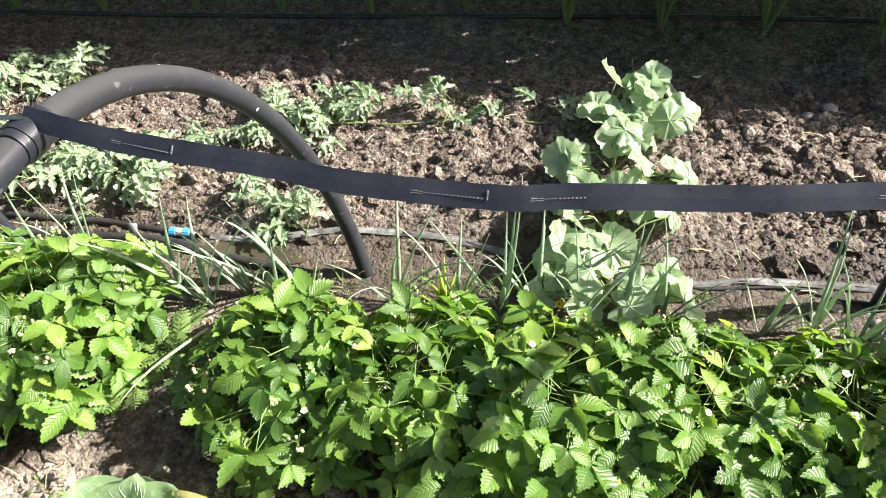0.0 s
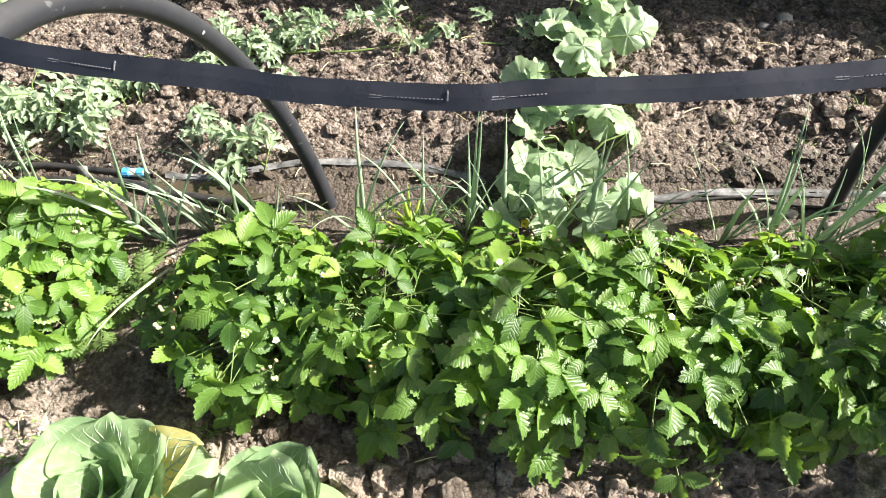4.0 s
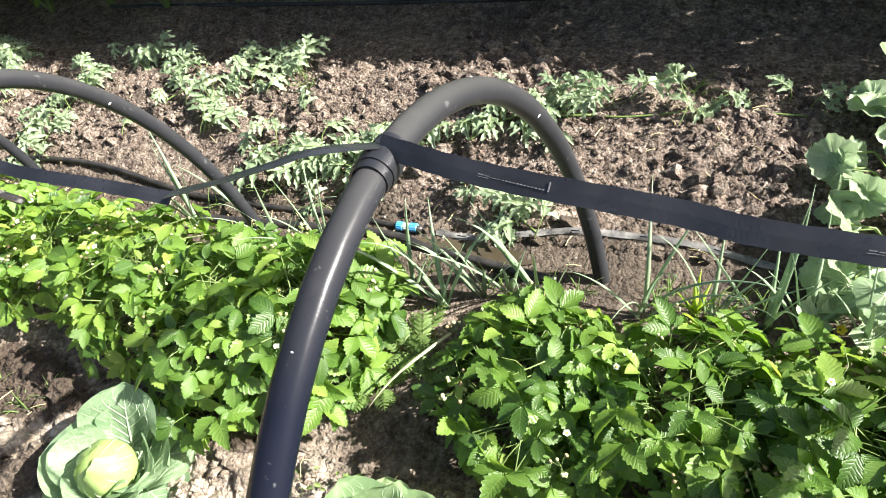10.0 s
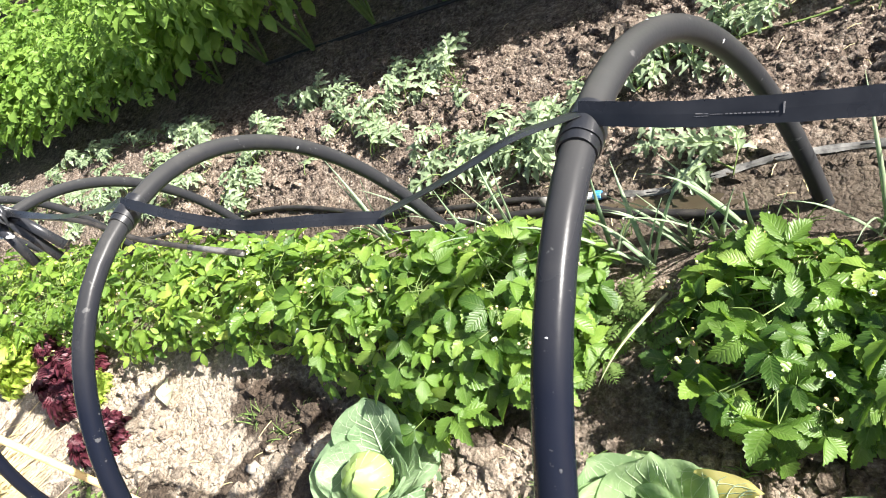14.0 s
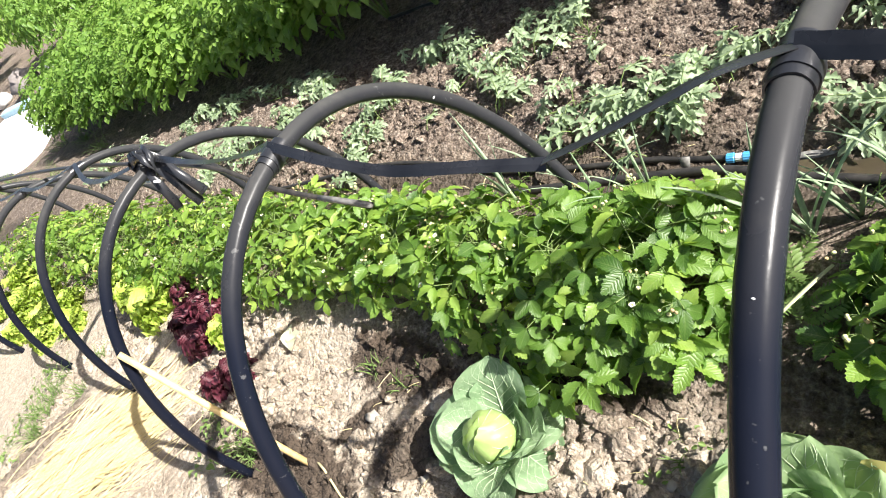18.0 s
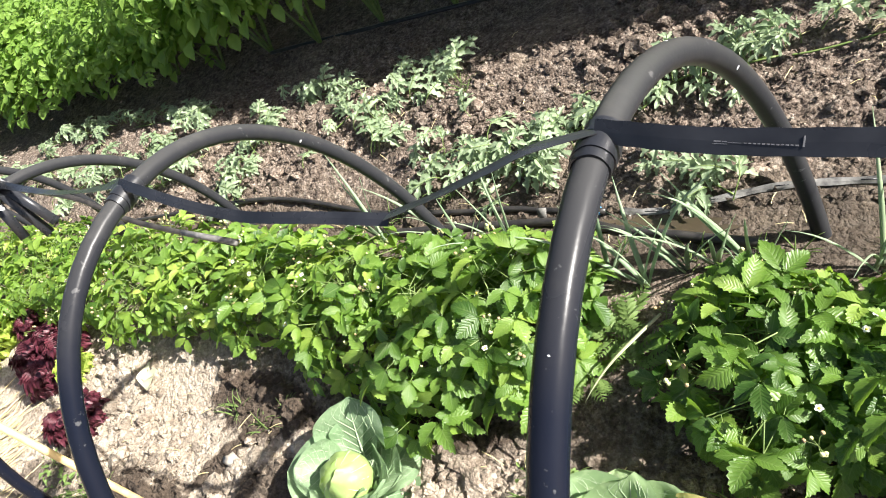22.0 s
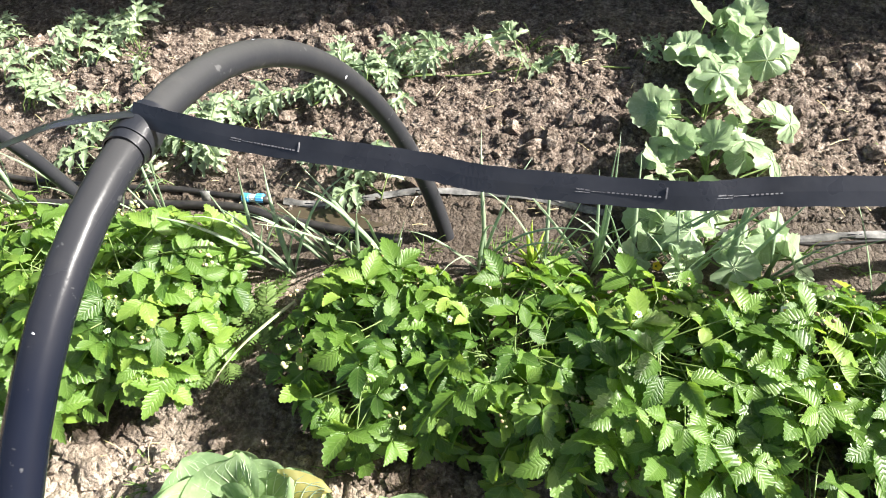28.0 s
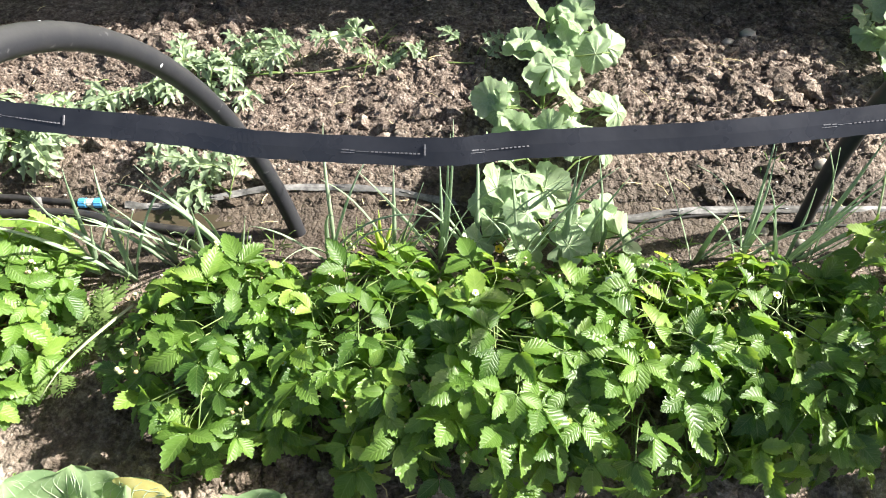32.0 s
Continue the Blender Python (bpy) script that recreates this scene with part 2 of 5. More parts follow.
def pipe_material():
    m, t, b = material("black polyethylene")
    c = coords(t)
    dust = ramp(t, noise_tex(t, 9, 6, 0.7, c), [(0.5, 0.0), (0.75, 1.0)])
    scuff = ramp(t, noise_tex(t, 55, 3, 0.6, c), [(0.66, 0.0), (0.72, 1.0)])
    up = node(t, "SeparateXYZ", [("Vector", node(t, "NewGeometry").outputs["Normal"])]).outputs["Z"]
    # greyer where the surface turns upward
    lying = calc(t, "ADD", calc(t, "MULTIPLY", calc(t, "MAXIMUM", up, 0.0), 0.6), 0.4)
    # the grey fades to near black along -Y, towards the front foot
    rearward = ramp(t, calc(t, "MULTIPLY", node(t, "SeparateXYZ", [("Vector", c)]).outputs["Y"], -1.0), [(0.52, 1.0), (0.80, 0.05)])
    greying = calc(t, "MULTIPLY", calc(t, "MULTIPLY", lying, rearward), calc(t, "ADD", calc(t, "MULTIPLY", dust, 0.4), 0.6))
    col = mix(t, calc(t, "MULTIPLY", greying, 0.72), (0.006, 0.008, 0.016), (0.125, 0.122, 0.110))
    col = mix(t, calc(t, "MULTIPLY", scuff, 0.3), col, (0.22, 0.22, 0.22))
    t.links.new(col, b.inputs["Base Color"])
    b.inputs["Specular IOR Level"].default_value = 0.13
    r = calc(t, "ADD", calc(t, "MULTIPLY", greying, 0.3), 0.21)
    t.links.new(r, b.inputs["Roughness"])
    bump(t, b, noise_tex(t, 120, 4, 0.6, c), 0.08, 0.002)
    return m


SOIL = soil_material("garden soil")
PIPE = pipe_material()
TAPE = plain_material("black drip tape", (0.010, 0.011, 0.014), (0.036, 0.038, 0.045), 0.30, 9, bumpy=0.25, dist=0.006)
TAPE_MARK = plain_material("tape print", (0.07, 0.07, 0.075), (0.24, 0.24, 0.25), 0.5, 300)
TAPE_DUSTY = plain_material("dusty drip tape", (0.025, 0.025, 0.027), (0.34, 0.33, 0.31), 0.40, 26, bumpy=0.5)
HOSE = plain_material("wet black hose", (0.012, 0.012, 0.014), (0.06, 0.055, 0.05), 0.35, 30)
BLUE = plain_material("blue plastic", (0.05, 0.30, 0.62), (0.12, 0.42, 0.75), 0.35, 40)
WHITE = plain_material("white plastic", (0.62, 0.66, 0.70), (0.80, 0.80, 0.78), 0.4, 40)
BERRY_LEAF = veined_material("strawberry leaf", (0.036, 0.095, 0.016), (0.140, 0.250, 0.040), (0.31, 0.40, 0.15), (0.27, 0.38, 0.072), 0.36)
BERRY_PALE = veined_material("small strawberry leaf", (0.070, 0.155, 0.022), (0.235, 0.365, 0.060), (0.34, 0.45, 0.15), (0.40, 0.48, 0.11), 0.40)
BERRY_STEM = plain_material("green stalk", (0.10, 0.17, 0.04), (0.20, 0.26, 0.08), 0.5, 60)
PETAL = leaf_material("white petal", (0.78, 0.78, 0.72), (0.86, 0.86, 0.84), (0.85, 0.85, 0.8), 0.2, 0.3, 60)
YELLOW = plain_material("yellow petal", (0.75, 0.55, 0.04), (0.85, 0.68, 0.08), 0.5, 80)
MELON_VEIN = plain_material("melon vein", (0.34, 0.44, 0.24), (0.46, 0.55, 0.34), 0.5, 60)
MELON_LEAF = leaf_material("melon leaf", (0.145, 0.240, 0.108), (0.38, 0.48, 0.29), (0.46, 0.54, 0.37), 0.6, 0.30, 35)
WATER_LEAF = leaf_material("watermelon leaf", (0.120, 0.185, 0.092), (0.36, 0.445, 0.280), (0.50, 0.56, 0.42), 0.5, 0.28, 60)
POTATO_LEAF = leaf_material("potato leaf", (0.070, 0.165, 0.030), (0.26, 0.395, 0.080), (0.22, 0.33, 0.09), 0.4, 0.40, 40)
CABBAGE_LEAF = leaf_material("cabbage leaf", (0.115, 0.215, 0.105), (0.32, 0.43, 0.255), (0.44, 0.53, 0.36), 0.3, 0.28, 18, None, 0.008)
LEAFY_LEAF = leaf_material("young cabbage leaf", (0.090, 0.185, 0.085), (0.34, 0.45, 0.225), (0.46, 0.55, 0.33), 0.30, 0.34, 12, None, 0.006)
CABBAGE_HEART = leaf_material("cabbage heart", (0.24, 0.36, 0.11), (0.38, 0.50, 0.18), (0.48, 0.56, 0.28), 0.5, 0.2, 18)
CABBAGE_RIB = plain_material("cabbage rib", (0.34, 0.44, 0.27), (0.48, 0.57, 0.39), 0.45, 50)
CABBAGE_YELLOW = leaf_material("yellowed cabbage leaf", (0.52, 0.46, 0.12), (0.72, 0.64, 0.26), (0.75, 0.70, 0.4), 0.3, 0.3, 22)
CABBAGE_PALE = leaf_material("bleached leaf", (0.56, 0.60, 0.42), (0.74, 0.76, 0.60), (0.78, 0.78, 0.66), 0.3, 0.3, 22)
ONION_LEAF = leaf_material("onion blade", (0.17, 0.27, 0.16), (0.36, 0.45, 0.29), (0.46, 0.54, 0.38), 0.4, 0.25, 40, (0.52, 0.48, 0.28))
RED_LETTUCE = leaf_material("red lettuce", (0.032, 0.006, 0.012), (0.135, 0.026, 0.042), (0.30, 0.12, 0.13), 0.6, 0.16, 60)
GREEN_LETTUCE = leaf_material("green lettuce", (0.30, 0.42, 0.06), (0.50, 0.62, 0.14), (0.6, 0.68, 0.25), 0.4, 0.4, 50)
GRASS = leaf_material("grass blade", (0.09, 0.17, 0.04), (0.22, 0.31, 0.10), (0.3, 0.36, 0.16), 0.3, 0.35, 60)
STRAW = plain_material("dry straw", (0.62, 0.50, 0.24), (0.80, 0.70, 0.42), 0.6, 90)
WOOD = plain_material("pale wooden stick", (0.62, 0.42, 0.17), (0.78, 0.60, 0.30), 0.55, 40)
BROWN = plain_material("withered leaf", (0.20, 0.10, 0.05), (0.36, 0.21, 0.12), 0.8, 60)
MUD = plain_material("muddy water", (0.05, 0.04, 0.026), (0.09, 0.07, 0.048), 0.2, 6, bumpy=0.03)
STONE = plain_material("pale pebble", (0.27, 0.24, 0.20), (0.46, 0.42, 0.36), 0.85, 30, bumpy=0.5)
PAPER = plain_material("white tarpaulin", (0.74, 0.75, 0.76), (0.84, 0.84, 0.83), 0.6, 6, bumpy=0.3)
GREY = plain_material("grey sacking", (0.16, 0.14, 0.13), (0.28, 0.25, 0.24), 0.85, 20, bumpy=0.6)
SKYBLUE = plain_material("light blue painted metal", (0.35, 0.58, 0.72), (0.50, 0.70, 0.80), 0.45, 20)
ORANGE = plain_material("orange petals", (0.72, 0.17, 0.02), (0.85, 0.33, 0.03), 0.5, 60)


# ---------------------------------------------------------------- building helpers
def mesh_of(name, verts, faces, mats, slots=None, smooth=True):
    me = bpy.data.meshes.new(name)
    me.from_pydata([tuple(v) for v in verts], [], faces)
    for mm in mats:
        me.materials.append(mm)
    if slots:
        me.polygons.foreach_set("material_index", slots)
    if smooth:
        me.polygons.foreach_set("use_smooth", [True] * len(faces))
    me.update()
    return me


def thing(name, place, label, category, group="", kind=""):
    return tagged(at(new(name), place), label, category, group, kind)


def at(ob, place):
    ob.location = place
    return ob


def part(name, me, parent, m=None, label="", kind=""):
    ob = new(name, me)
    ob.parent = parent
    if m is not None:
        ob.matrix_basis = m
    return tagged(ob, label, kind=kind)


class Shape:
    """Gathers vertices and faces of one mesh."""

    def __init__(self):
        self.v, self.f, self.s, self.uv = [], [], [], {}

    def add(self, verts, faces, slot=0, m=None):
        k = len(self.v)
        self.v += [(m @ Vector(p)) if m is not None else Vector(p) for p in verts]
        self.f += [tuple(i + k for i in f) for f in faces]
        self.s += [slot] * len(faces)
        return self

    def tube(self, points, radius, sides=8, slot=0, cap=True):
        pts = [Vector(p) for p in points]
        rad = radius if isinstance(radius, (list, tuple)) else [radius] * len(pts)
        side = None
        verts, faces = [], []
        for i, p in enumerate(pts):
            way = (pts[min(i + 1, len(pts) - 1)] - pts[max(i - 1, 0)]).normalized()
            if side is None:
                side = way.cross(Vector((0.31, 0.2, 0.93))).normalized()
            side = (side - way * side.dot(way)).normalized()
            other = way.cross(side)
            for j in range(sides):
                a = 2 * math.pi * j / sides
                verts.append(p + (side * math.cos(a) + other * math.sin(a)) * rad[i])
        for i in range(len(pts) - 1):
            for j in range(sides):
                k = (j + 1) % sides
                faces.append((i * sides + j, i * sides + k, (i + 1) * sides + k, (i + 1) * sides + j))
        if cap:
            faces.append(tuple(range(sides))[::-1])
            faces.append(tuple(range((len(pts) - 1) * sides, len(pts) * sides)))
        return self.add(verts, faces, slot)

    def ribbon(self, points, widths, across, thick=0.0008, slot=0, crease=0.0):
        """A flat band; across gives the direction of its width at each point."""
        verts, faces = [], []
        n = len(points)
        for i, (p, w, a) in enumerate(zip(points, widths, across)):
            p, a = Vector(p), Vector(a).normalized()
            way = (Vector(points[min(i + 1, n - 1)]) - Vector(points[max(i - 1, 0)])).normalized()
            a = (a - way * a.dot(way)).normalized()
            up = a.cross(way).normalized() * thick
            fold = up.normalized() * crease * w
            verts += [p - a * w / 2 + up * .3, p + up + fold, p + a * w / 2 + up * .3, p + a * w / 2 - up * .3, p - up + fold * .5, p - a * w / 2 - up * .3]
        for i in range(n - 1):
            for j in range(6):
                k = (j + 1) % 6
                faces.append((i * 6 + j, i * 6 + k, i * 6 + 6 + k, i * 6 + 6 + j))
        faces += [(0, 5, 4, 3, 2, 1), tuple(range((n - 1) * 6, n * 6))]
        return self.add(verts, faces, slot)

    def blob(self, centre, size, seed=0, rough=0.25, rings=5, segs=7, slot=0):
        rng = random.Random(seed)
        verts, faces = [], []
        for i in range(rings + 1):
            a = math.pi * i / rings
            for j in range(segs):
                b = 2 * math.pi * (j + 0.5 * (i % 2)) / segs
                r = 1 + rng.uniform(-rough, rough) * (0 < i < rings)
                verts.append((centre[0] + size[0] * r * math.sin(a) * math.cos(b), centre[1] + size[1] * r * math.sin(a) * math.sin(b), centre[2] + size[2] * r * math.cos(a)))
        for i in range(rings):
            for j in range(segs):
                k = (j + 1) % segs
                faces.append((i * segs + j, i * segs + segs + j, i * segs + segs + k, i * segs + k))
        return self.add(verts, faces, slot)

    def mesh(self, name, mats, smooth=True):
        me = mesh_of(name, self.v, self.f, mats, self.s, smooth)
        if self.uv:
            layer = me.uv_layers.new(name="blade")
            flat = []
            for loop in me.loops:
                flat += self.uv.get(loop.vertex_index, (0.5, 0.0))
            layer.data.foreach_set("uv", flat)
        return me


def aim(place, normal, ahead, scale=1.0):
    """A pose with z along normal and y as near to ahead as can be."""
    z = Vector(normal).normalized()
    y = Vector(ahead) - z * Vector(ahead).dot(z)
    y = y.normalized() if y.length > 1e-4 else z.orthogonal().normalized()
    x = y.cross(z)
    m = Matrix((x, y, z)).transposed().to_4x4()
    return Matrix.Translation(place) @ m @ Matrix.Scale(scale, 4)


def smooth_line(points, steps=8):
    """A curve through the points (Catmull-Rom)."""
    p = [Vector(q) for q in points]
    p = [p[0] * 2 - p[1], *p, p[-1] * 2 - p[-2]]
    out = []
    for i in range(1, len(p) - 2):
        for s in range(steps):
            u = s / steps
            out.append(0.5 * ((2 * p[i]) + (p[i + 1] - p[i - 1]) * u + (2 * p[i - 1] - 5 * p[i] + 4 * p[i + 1] - p[i + 2]) * u * u + (3 * p[i] - p[i - 1] - 3 * p[i + 1] + p[i + 2]) * u ** 3))
    return out + [p[-2]]


def leaf_grid(shape, outline, length, width, rows, cup=0.0, droop=0.0, rib=0.0, wave=0.0, fold=0.0, slot=0, m=None, seed=0, cols=4, sweep=0.0, freq=9.0):
    """One blade along +y from the origin: outline(u) is its half width (0..1) at u along its length."""
    rng = random.Random(seed)
    ph = rng.uniform(0, 6.28)
    verts, faces = [], []
    n = cols + 1
    for i in range(rows + 1):
        u = i / rows
        w = outline(u) * width / 2
        for j in range(n):
            s = 2 * j / cols - 1
            x = s * w
            y = u * length + abs(s) * sweep * length * outline(u) * (1 - u)
            z = cup * x * x / max(width, 1e-6) * 4 - droop * u * u * length + fold * abs(x)
            z += rib * length * 0.02 * (1 if i % 2 else -1) * (1 - abs(abs(s) - 0.5))
            z += wave * length * 0.05 * math.sin(ph + u * freq + s * (2 if freq < 10 else 5)) * (max(abs(s) ** 2.6, u ** 6) if 10 < freq < 20 else max(abs(s), u * u if freq > 10 else 0.0))
            verts.append((x, y, z))
    for i in range(rows):
        for j in range(cols):
            a = i * n + j
            faces.append((a, a + 1, a + n + 1, a + n))
    return shape.add(verts, faces, slot, m)


# ---------------------------------------------------------------- ground
HEIGHTS = [(-400, 0.0), (0.0, -0.07), (0.55, -0.085), (0.75, -0.075), (0.93, -0.02), (1.12, 0.0), (1.24, -0.02), (1.32, -0.04), (1.42, -0.025), (1.55, 0.01), (1.72, 0.04), (1.9, 0.06), (1.98, 0.055), (2.12, 0.0), (2.35, -0.02), (2.6, 0.02), (3.0, 0.05), (400, 0.05)]
HY, HZ = [h[0] for h in HEIGHTS], [h[1] for h in HEIGHTS]


def soft_z(y):
    return float(np.interp(y, HY, HZ) * 0.5 + (np.interp(y - 0.05, HY, HZ) + np.interp(y + 0.05, HY, HZ)) * 0.25)


def ground_z(x, y):
    z = soft_z(y + 0.03 * math.sin(x * 2.3 + 0.6))
    if -6 < x < 2.5 and -0.6 < y < 3.2:
        v = Vector((x, y, 0))
        near = max(0.0, 1 - abs(y - 1.80) / 0.46)
        back = 1.0 if y > 2.0 else 0.0
        z += 0.012 * noise.noise(v * 3.1) + (0.004 + 0.012 * near + 0.006 * back) * noise.noise(v * 9)
        if 1.40 < y < 2.6 and -4.2 < x < 1.7:
            # dug earth: rounded clods of several sizes with creases between, smoother in places
            edge = min(1.0, (y - 1.40) / 0.14) * (1.0 if y < 2.05 else max(0.45, 1 - (y - 2.05) / 0.2))
            rough = min(1.1, max(0.18, 0.62 + 1.9 * noise.noise(v * 2.7 + Vector((1, 8, 1)))))
            z += edge * rough * (0.030 * abs(noise.noise(v * 10)) + 0.022 * abs(noise.noise(v * 27 + Vector((3, 3, 0)))) + 0.013 * abs(noise.noise(v * 46)))
        elif y > 0.88:
            z += 0.010 * abs(noise.noise(v * 27)) + 0.004 * noise.noise(v * 60)
        if y < 0.9:
            edge = min(1.0, (0.90 - y) / 0.12)
            rough = min(1.0, max(0.15, 0.66 + 2.0 * noise.noise(v * 2.4 + Vector((7, 2, 1)))))
            bank = math.exp(-(((x + 3.33) * 0.93 - (y - 0.19) * 0.37) / 0.07) ** 2)
            z += 0.035 * bank * min(1.0, max(0.0, (0.75 - y) / 0.3))
            if x > -3.6 and y > -0.1:
                w = v + Vector((noise.noise(v * 20), noise.noise(v * 20 + Vector((5, 5, 5))), 0)) * 0.018
                d, c = noise.voronoi(w * 21)
                lump = min(1.0, (d[1] - d[0]) / 0.30) ** 0.55
                z += edge * rough * (0.030 * lump * (0.55 + 0.8 * noise.noise(c[0] * 3.7)) + 0.014 * abs(noise.noise(v * 33)))
    return z


def spaced(lo, hi, step, far):
    inner = list(np.arange(lo, hi + step / 2, step))
    d, out = step, []
    p = 0.0
    while p < far:
        d *= 1.35
        p += d
        out.append(p)
    return [lo - q for q in out[::-1]] + inner + [hi + q for q in out]


def over(x, y, lift=0.012):
    return Vector((x, y, ground_z(x, y) + lift))


def build_ground():
    xs, ys = spaced(-4.2, 1.7, 0.0090, 380), spaced(-0.1, 2.45, 0.0115, 380)
    ys = [y for y in ys if not (0.1 < y < 0.86 or 0.95 < y < 1.2)] + list(np.arange(0.105, 0.856, 0.0082)) + list(np.arange(0.97, 1.2, 0.024))
    ys.sort()
    verts = [(x, y, ground_z(x, y)) for y in ys for x in xs]
    n = len(xs)
    faces = [(j * n + i, j * n + i + 1, j * n + n + i + 1, j * n + n + i) for j in range(len(ys) - 1) for i in range(n - 1)]
    ob = new("ground", mesh_of("ground", verts, faces, [SOIL]))
    tagged(ob, "dry cracked and freshly dug brown garden soil with a wet furrow", "ground", kind="structure")


build_ground()


CLOD = soil_material("loose soil crumbs", True)


def build_clods():
    s = Shape()
    rng = random.Random(5)
    for i in range(30000):
        r = rng.random()
        if r < 0.66:
            x, y, k = rng.uniform(-2.9, 1.55), min(2.16, max(1.40, rng.gauss(1.78, 0.20))), 1.0
        elif r < 0.78:
            x, y, k = rng.uniform(-2.6, 1.6), rng.uniform(2.0, 2.5), 0.9
        else:
            x, y, k = rng.uniform(-2.6, 0.7), rng.uniform(0.14, 0.88), 1.0
        k *= 0.45 + 1.05 * max(0.0, 0.5 + noise.noise(Vector((x * 2.4 + 7, y * 2.4 + 2, 1.0))))
        large = rng.random() > (0.94 if y > 1 else 0.86)
        d = k * (0.0030 + (0.020 * rng.random() ** 0.9 if large else 0.0062 * rng.random() ** 1.5))
        rings, segs = (4, 6) if large else (2, 4)
        s.blob((x, y, ground_z(x, y) + d * 0.2), (d * rng.uniform(0.8, 1.5), d * rng.uniform(0.8, 1.4), d * rng.uniform(0.6, 1.0)), i, 0.4, rings, segs)
    tagged(new("soil_clods", s.mesh("soil_clods", [CLOD], False)), "loose crumbly brown soil clods scattered over the beds", "soil", kind="stuff")


build_clods()


# ---------------------------------------------------------------- hoops
def hoop_line(bx, by, z0, psi, w, h, n, lean, shear, steps=44):
    out = []
    for i in range(steps + 1):
        a = math.pi * i / steps
        c = math.cos(a)
        u = math.copysign(abs(c) ** (2 / n), c)
        v = math.sin(a) ** (2 / n) if 0 < i < steps else 0.0
        t, l = (1 - u) * w / 2 + shear * v * h, lean * v * h
        out.append(Vector((bx + math.sin(psi) * t + math.cos(psi) * l, by - math.cos(psi) * t + math.sin(psi) * l, z0 + v * h)))
    return [out[0] - Vector((0, 0, 0.10)), *out, out[-1] - Vector((0, 0, 0.10))]


PIPE_R = 0.0186
PIPE_SIZE = {"Z": PIPE_R, "A": PIPE_R, "B": 0.0160}
HOOPS = {
    "Z": (1.017, 1.320, -0.05, -0.138, 1.15, 0.85, 2.1, -0.034, -0.091),
    "A": (-0.180, 1.309, -0.052, -0.075, 1.283, 0.831, 1.979, -0.153, -0.095),
    "B": (-1.045, 1.271, -0.058, -0.010, 1.042, 0.834, 2.149, -0.106, -0.018),
    "C": (-1.897, 1.379, -0.02, -0.055, 1.003, 0.714, 2.068, 0.011, 0.016),
    "D": (-2.690, 1.417, -0.02, -0.178, 0.913, 0.662, 2.058, 0.014, -0.056),
    "E": (-3.30, 1.416, -0.043, -0.35, 0.93, 0.637, 1.97, 0.008, -0.033),
    "F": (-4.05, 1.45, -0.04, -0.35, 0.95, 0.64, 2.0, 0.0, 0.0),
    "G": (-4.85, 1.48, -0.04, -0.35, 0.95, 0.64, 2.0, 0.0, 0.0),
}
LINES, HOOP = {}, {}
for key, args in HOOPS.items():
    line = hoop_line(*args)
    LINES[key] = line
    base = line[1].copy()
    hoop = thing("pipe_hoop", base, "black scuffed polyethylene pipe bent into a tunnel hoop over the bed", "pipe hoop", "tunnel hoops")
    HOOP[key] = hoop
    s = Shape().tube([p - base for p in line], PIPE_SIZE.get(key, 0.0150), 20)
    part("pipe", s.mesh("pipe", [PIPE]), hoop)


def hoop_point(key, u):
    """A point of a hoop at u from its back foot (0) to its front foot (1), and the way along it."""
    line = LINES[key]
    k = u * (len(line) - 1)
    i = min(int(k), len(line) - 2)
    return line[i].lerp(line[i + 1], k - i), (line[i + 1] - line[i]).normalized()


def wrap_mesh(centre, way, r0, length=0.05):
    """Overlapping bands of tape wound tightly round a pipe, each edge a small step."""
    side = way.cross(Vector((0.2, 0.1, 1))).normalized()
    other = way.cross(side)
    s = Shape()
    steps = [(-0.5, 0.0), (-0.5, 0.0026), (-0.06, 0.0030), (-0.06, 0.0046), (0.30, 0.0044), (0.30, 0.0026), (0.5, 0.0022), (0.5, 0.0)]
    verts = []
    for u, e in steps:
        for k in range(28):
            a = 2 * math.pi * k / 28
            r = r0 + e + 0.0004 * math.sin(5 * a + u * 9)
            verts.append(centre + way * (u * length + 0.0035 * math.sin(a + 0.7)) + (side * math.cos(a) + other * math.sin(a)) * r)
    s.add(verts, [(q * 28 + k, q * 28 + (k + 1) % 28, q * 28 + 28 + (k + 1) % 28, q * 28 + 28 + k) for q in range(len(steps) - 1) for k in range(28)])
    me = s.mesh("tape_wrap", [TAPE])
    for edge in me.edges:
        a, b = edge.vertices
        edge.use_edge_sharp = a // 28 == b // 28
    return me


TAPE_W = 0.0265
FACING = Vector((0.0, -0.74, 0.67)).normalized()


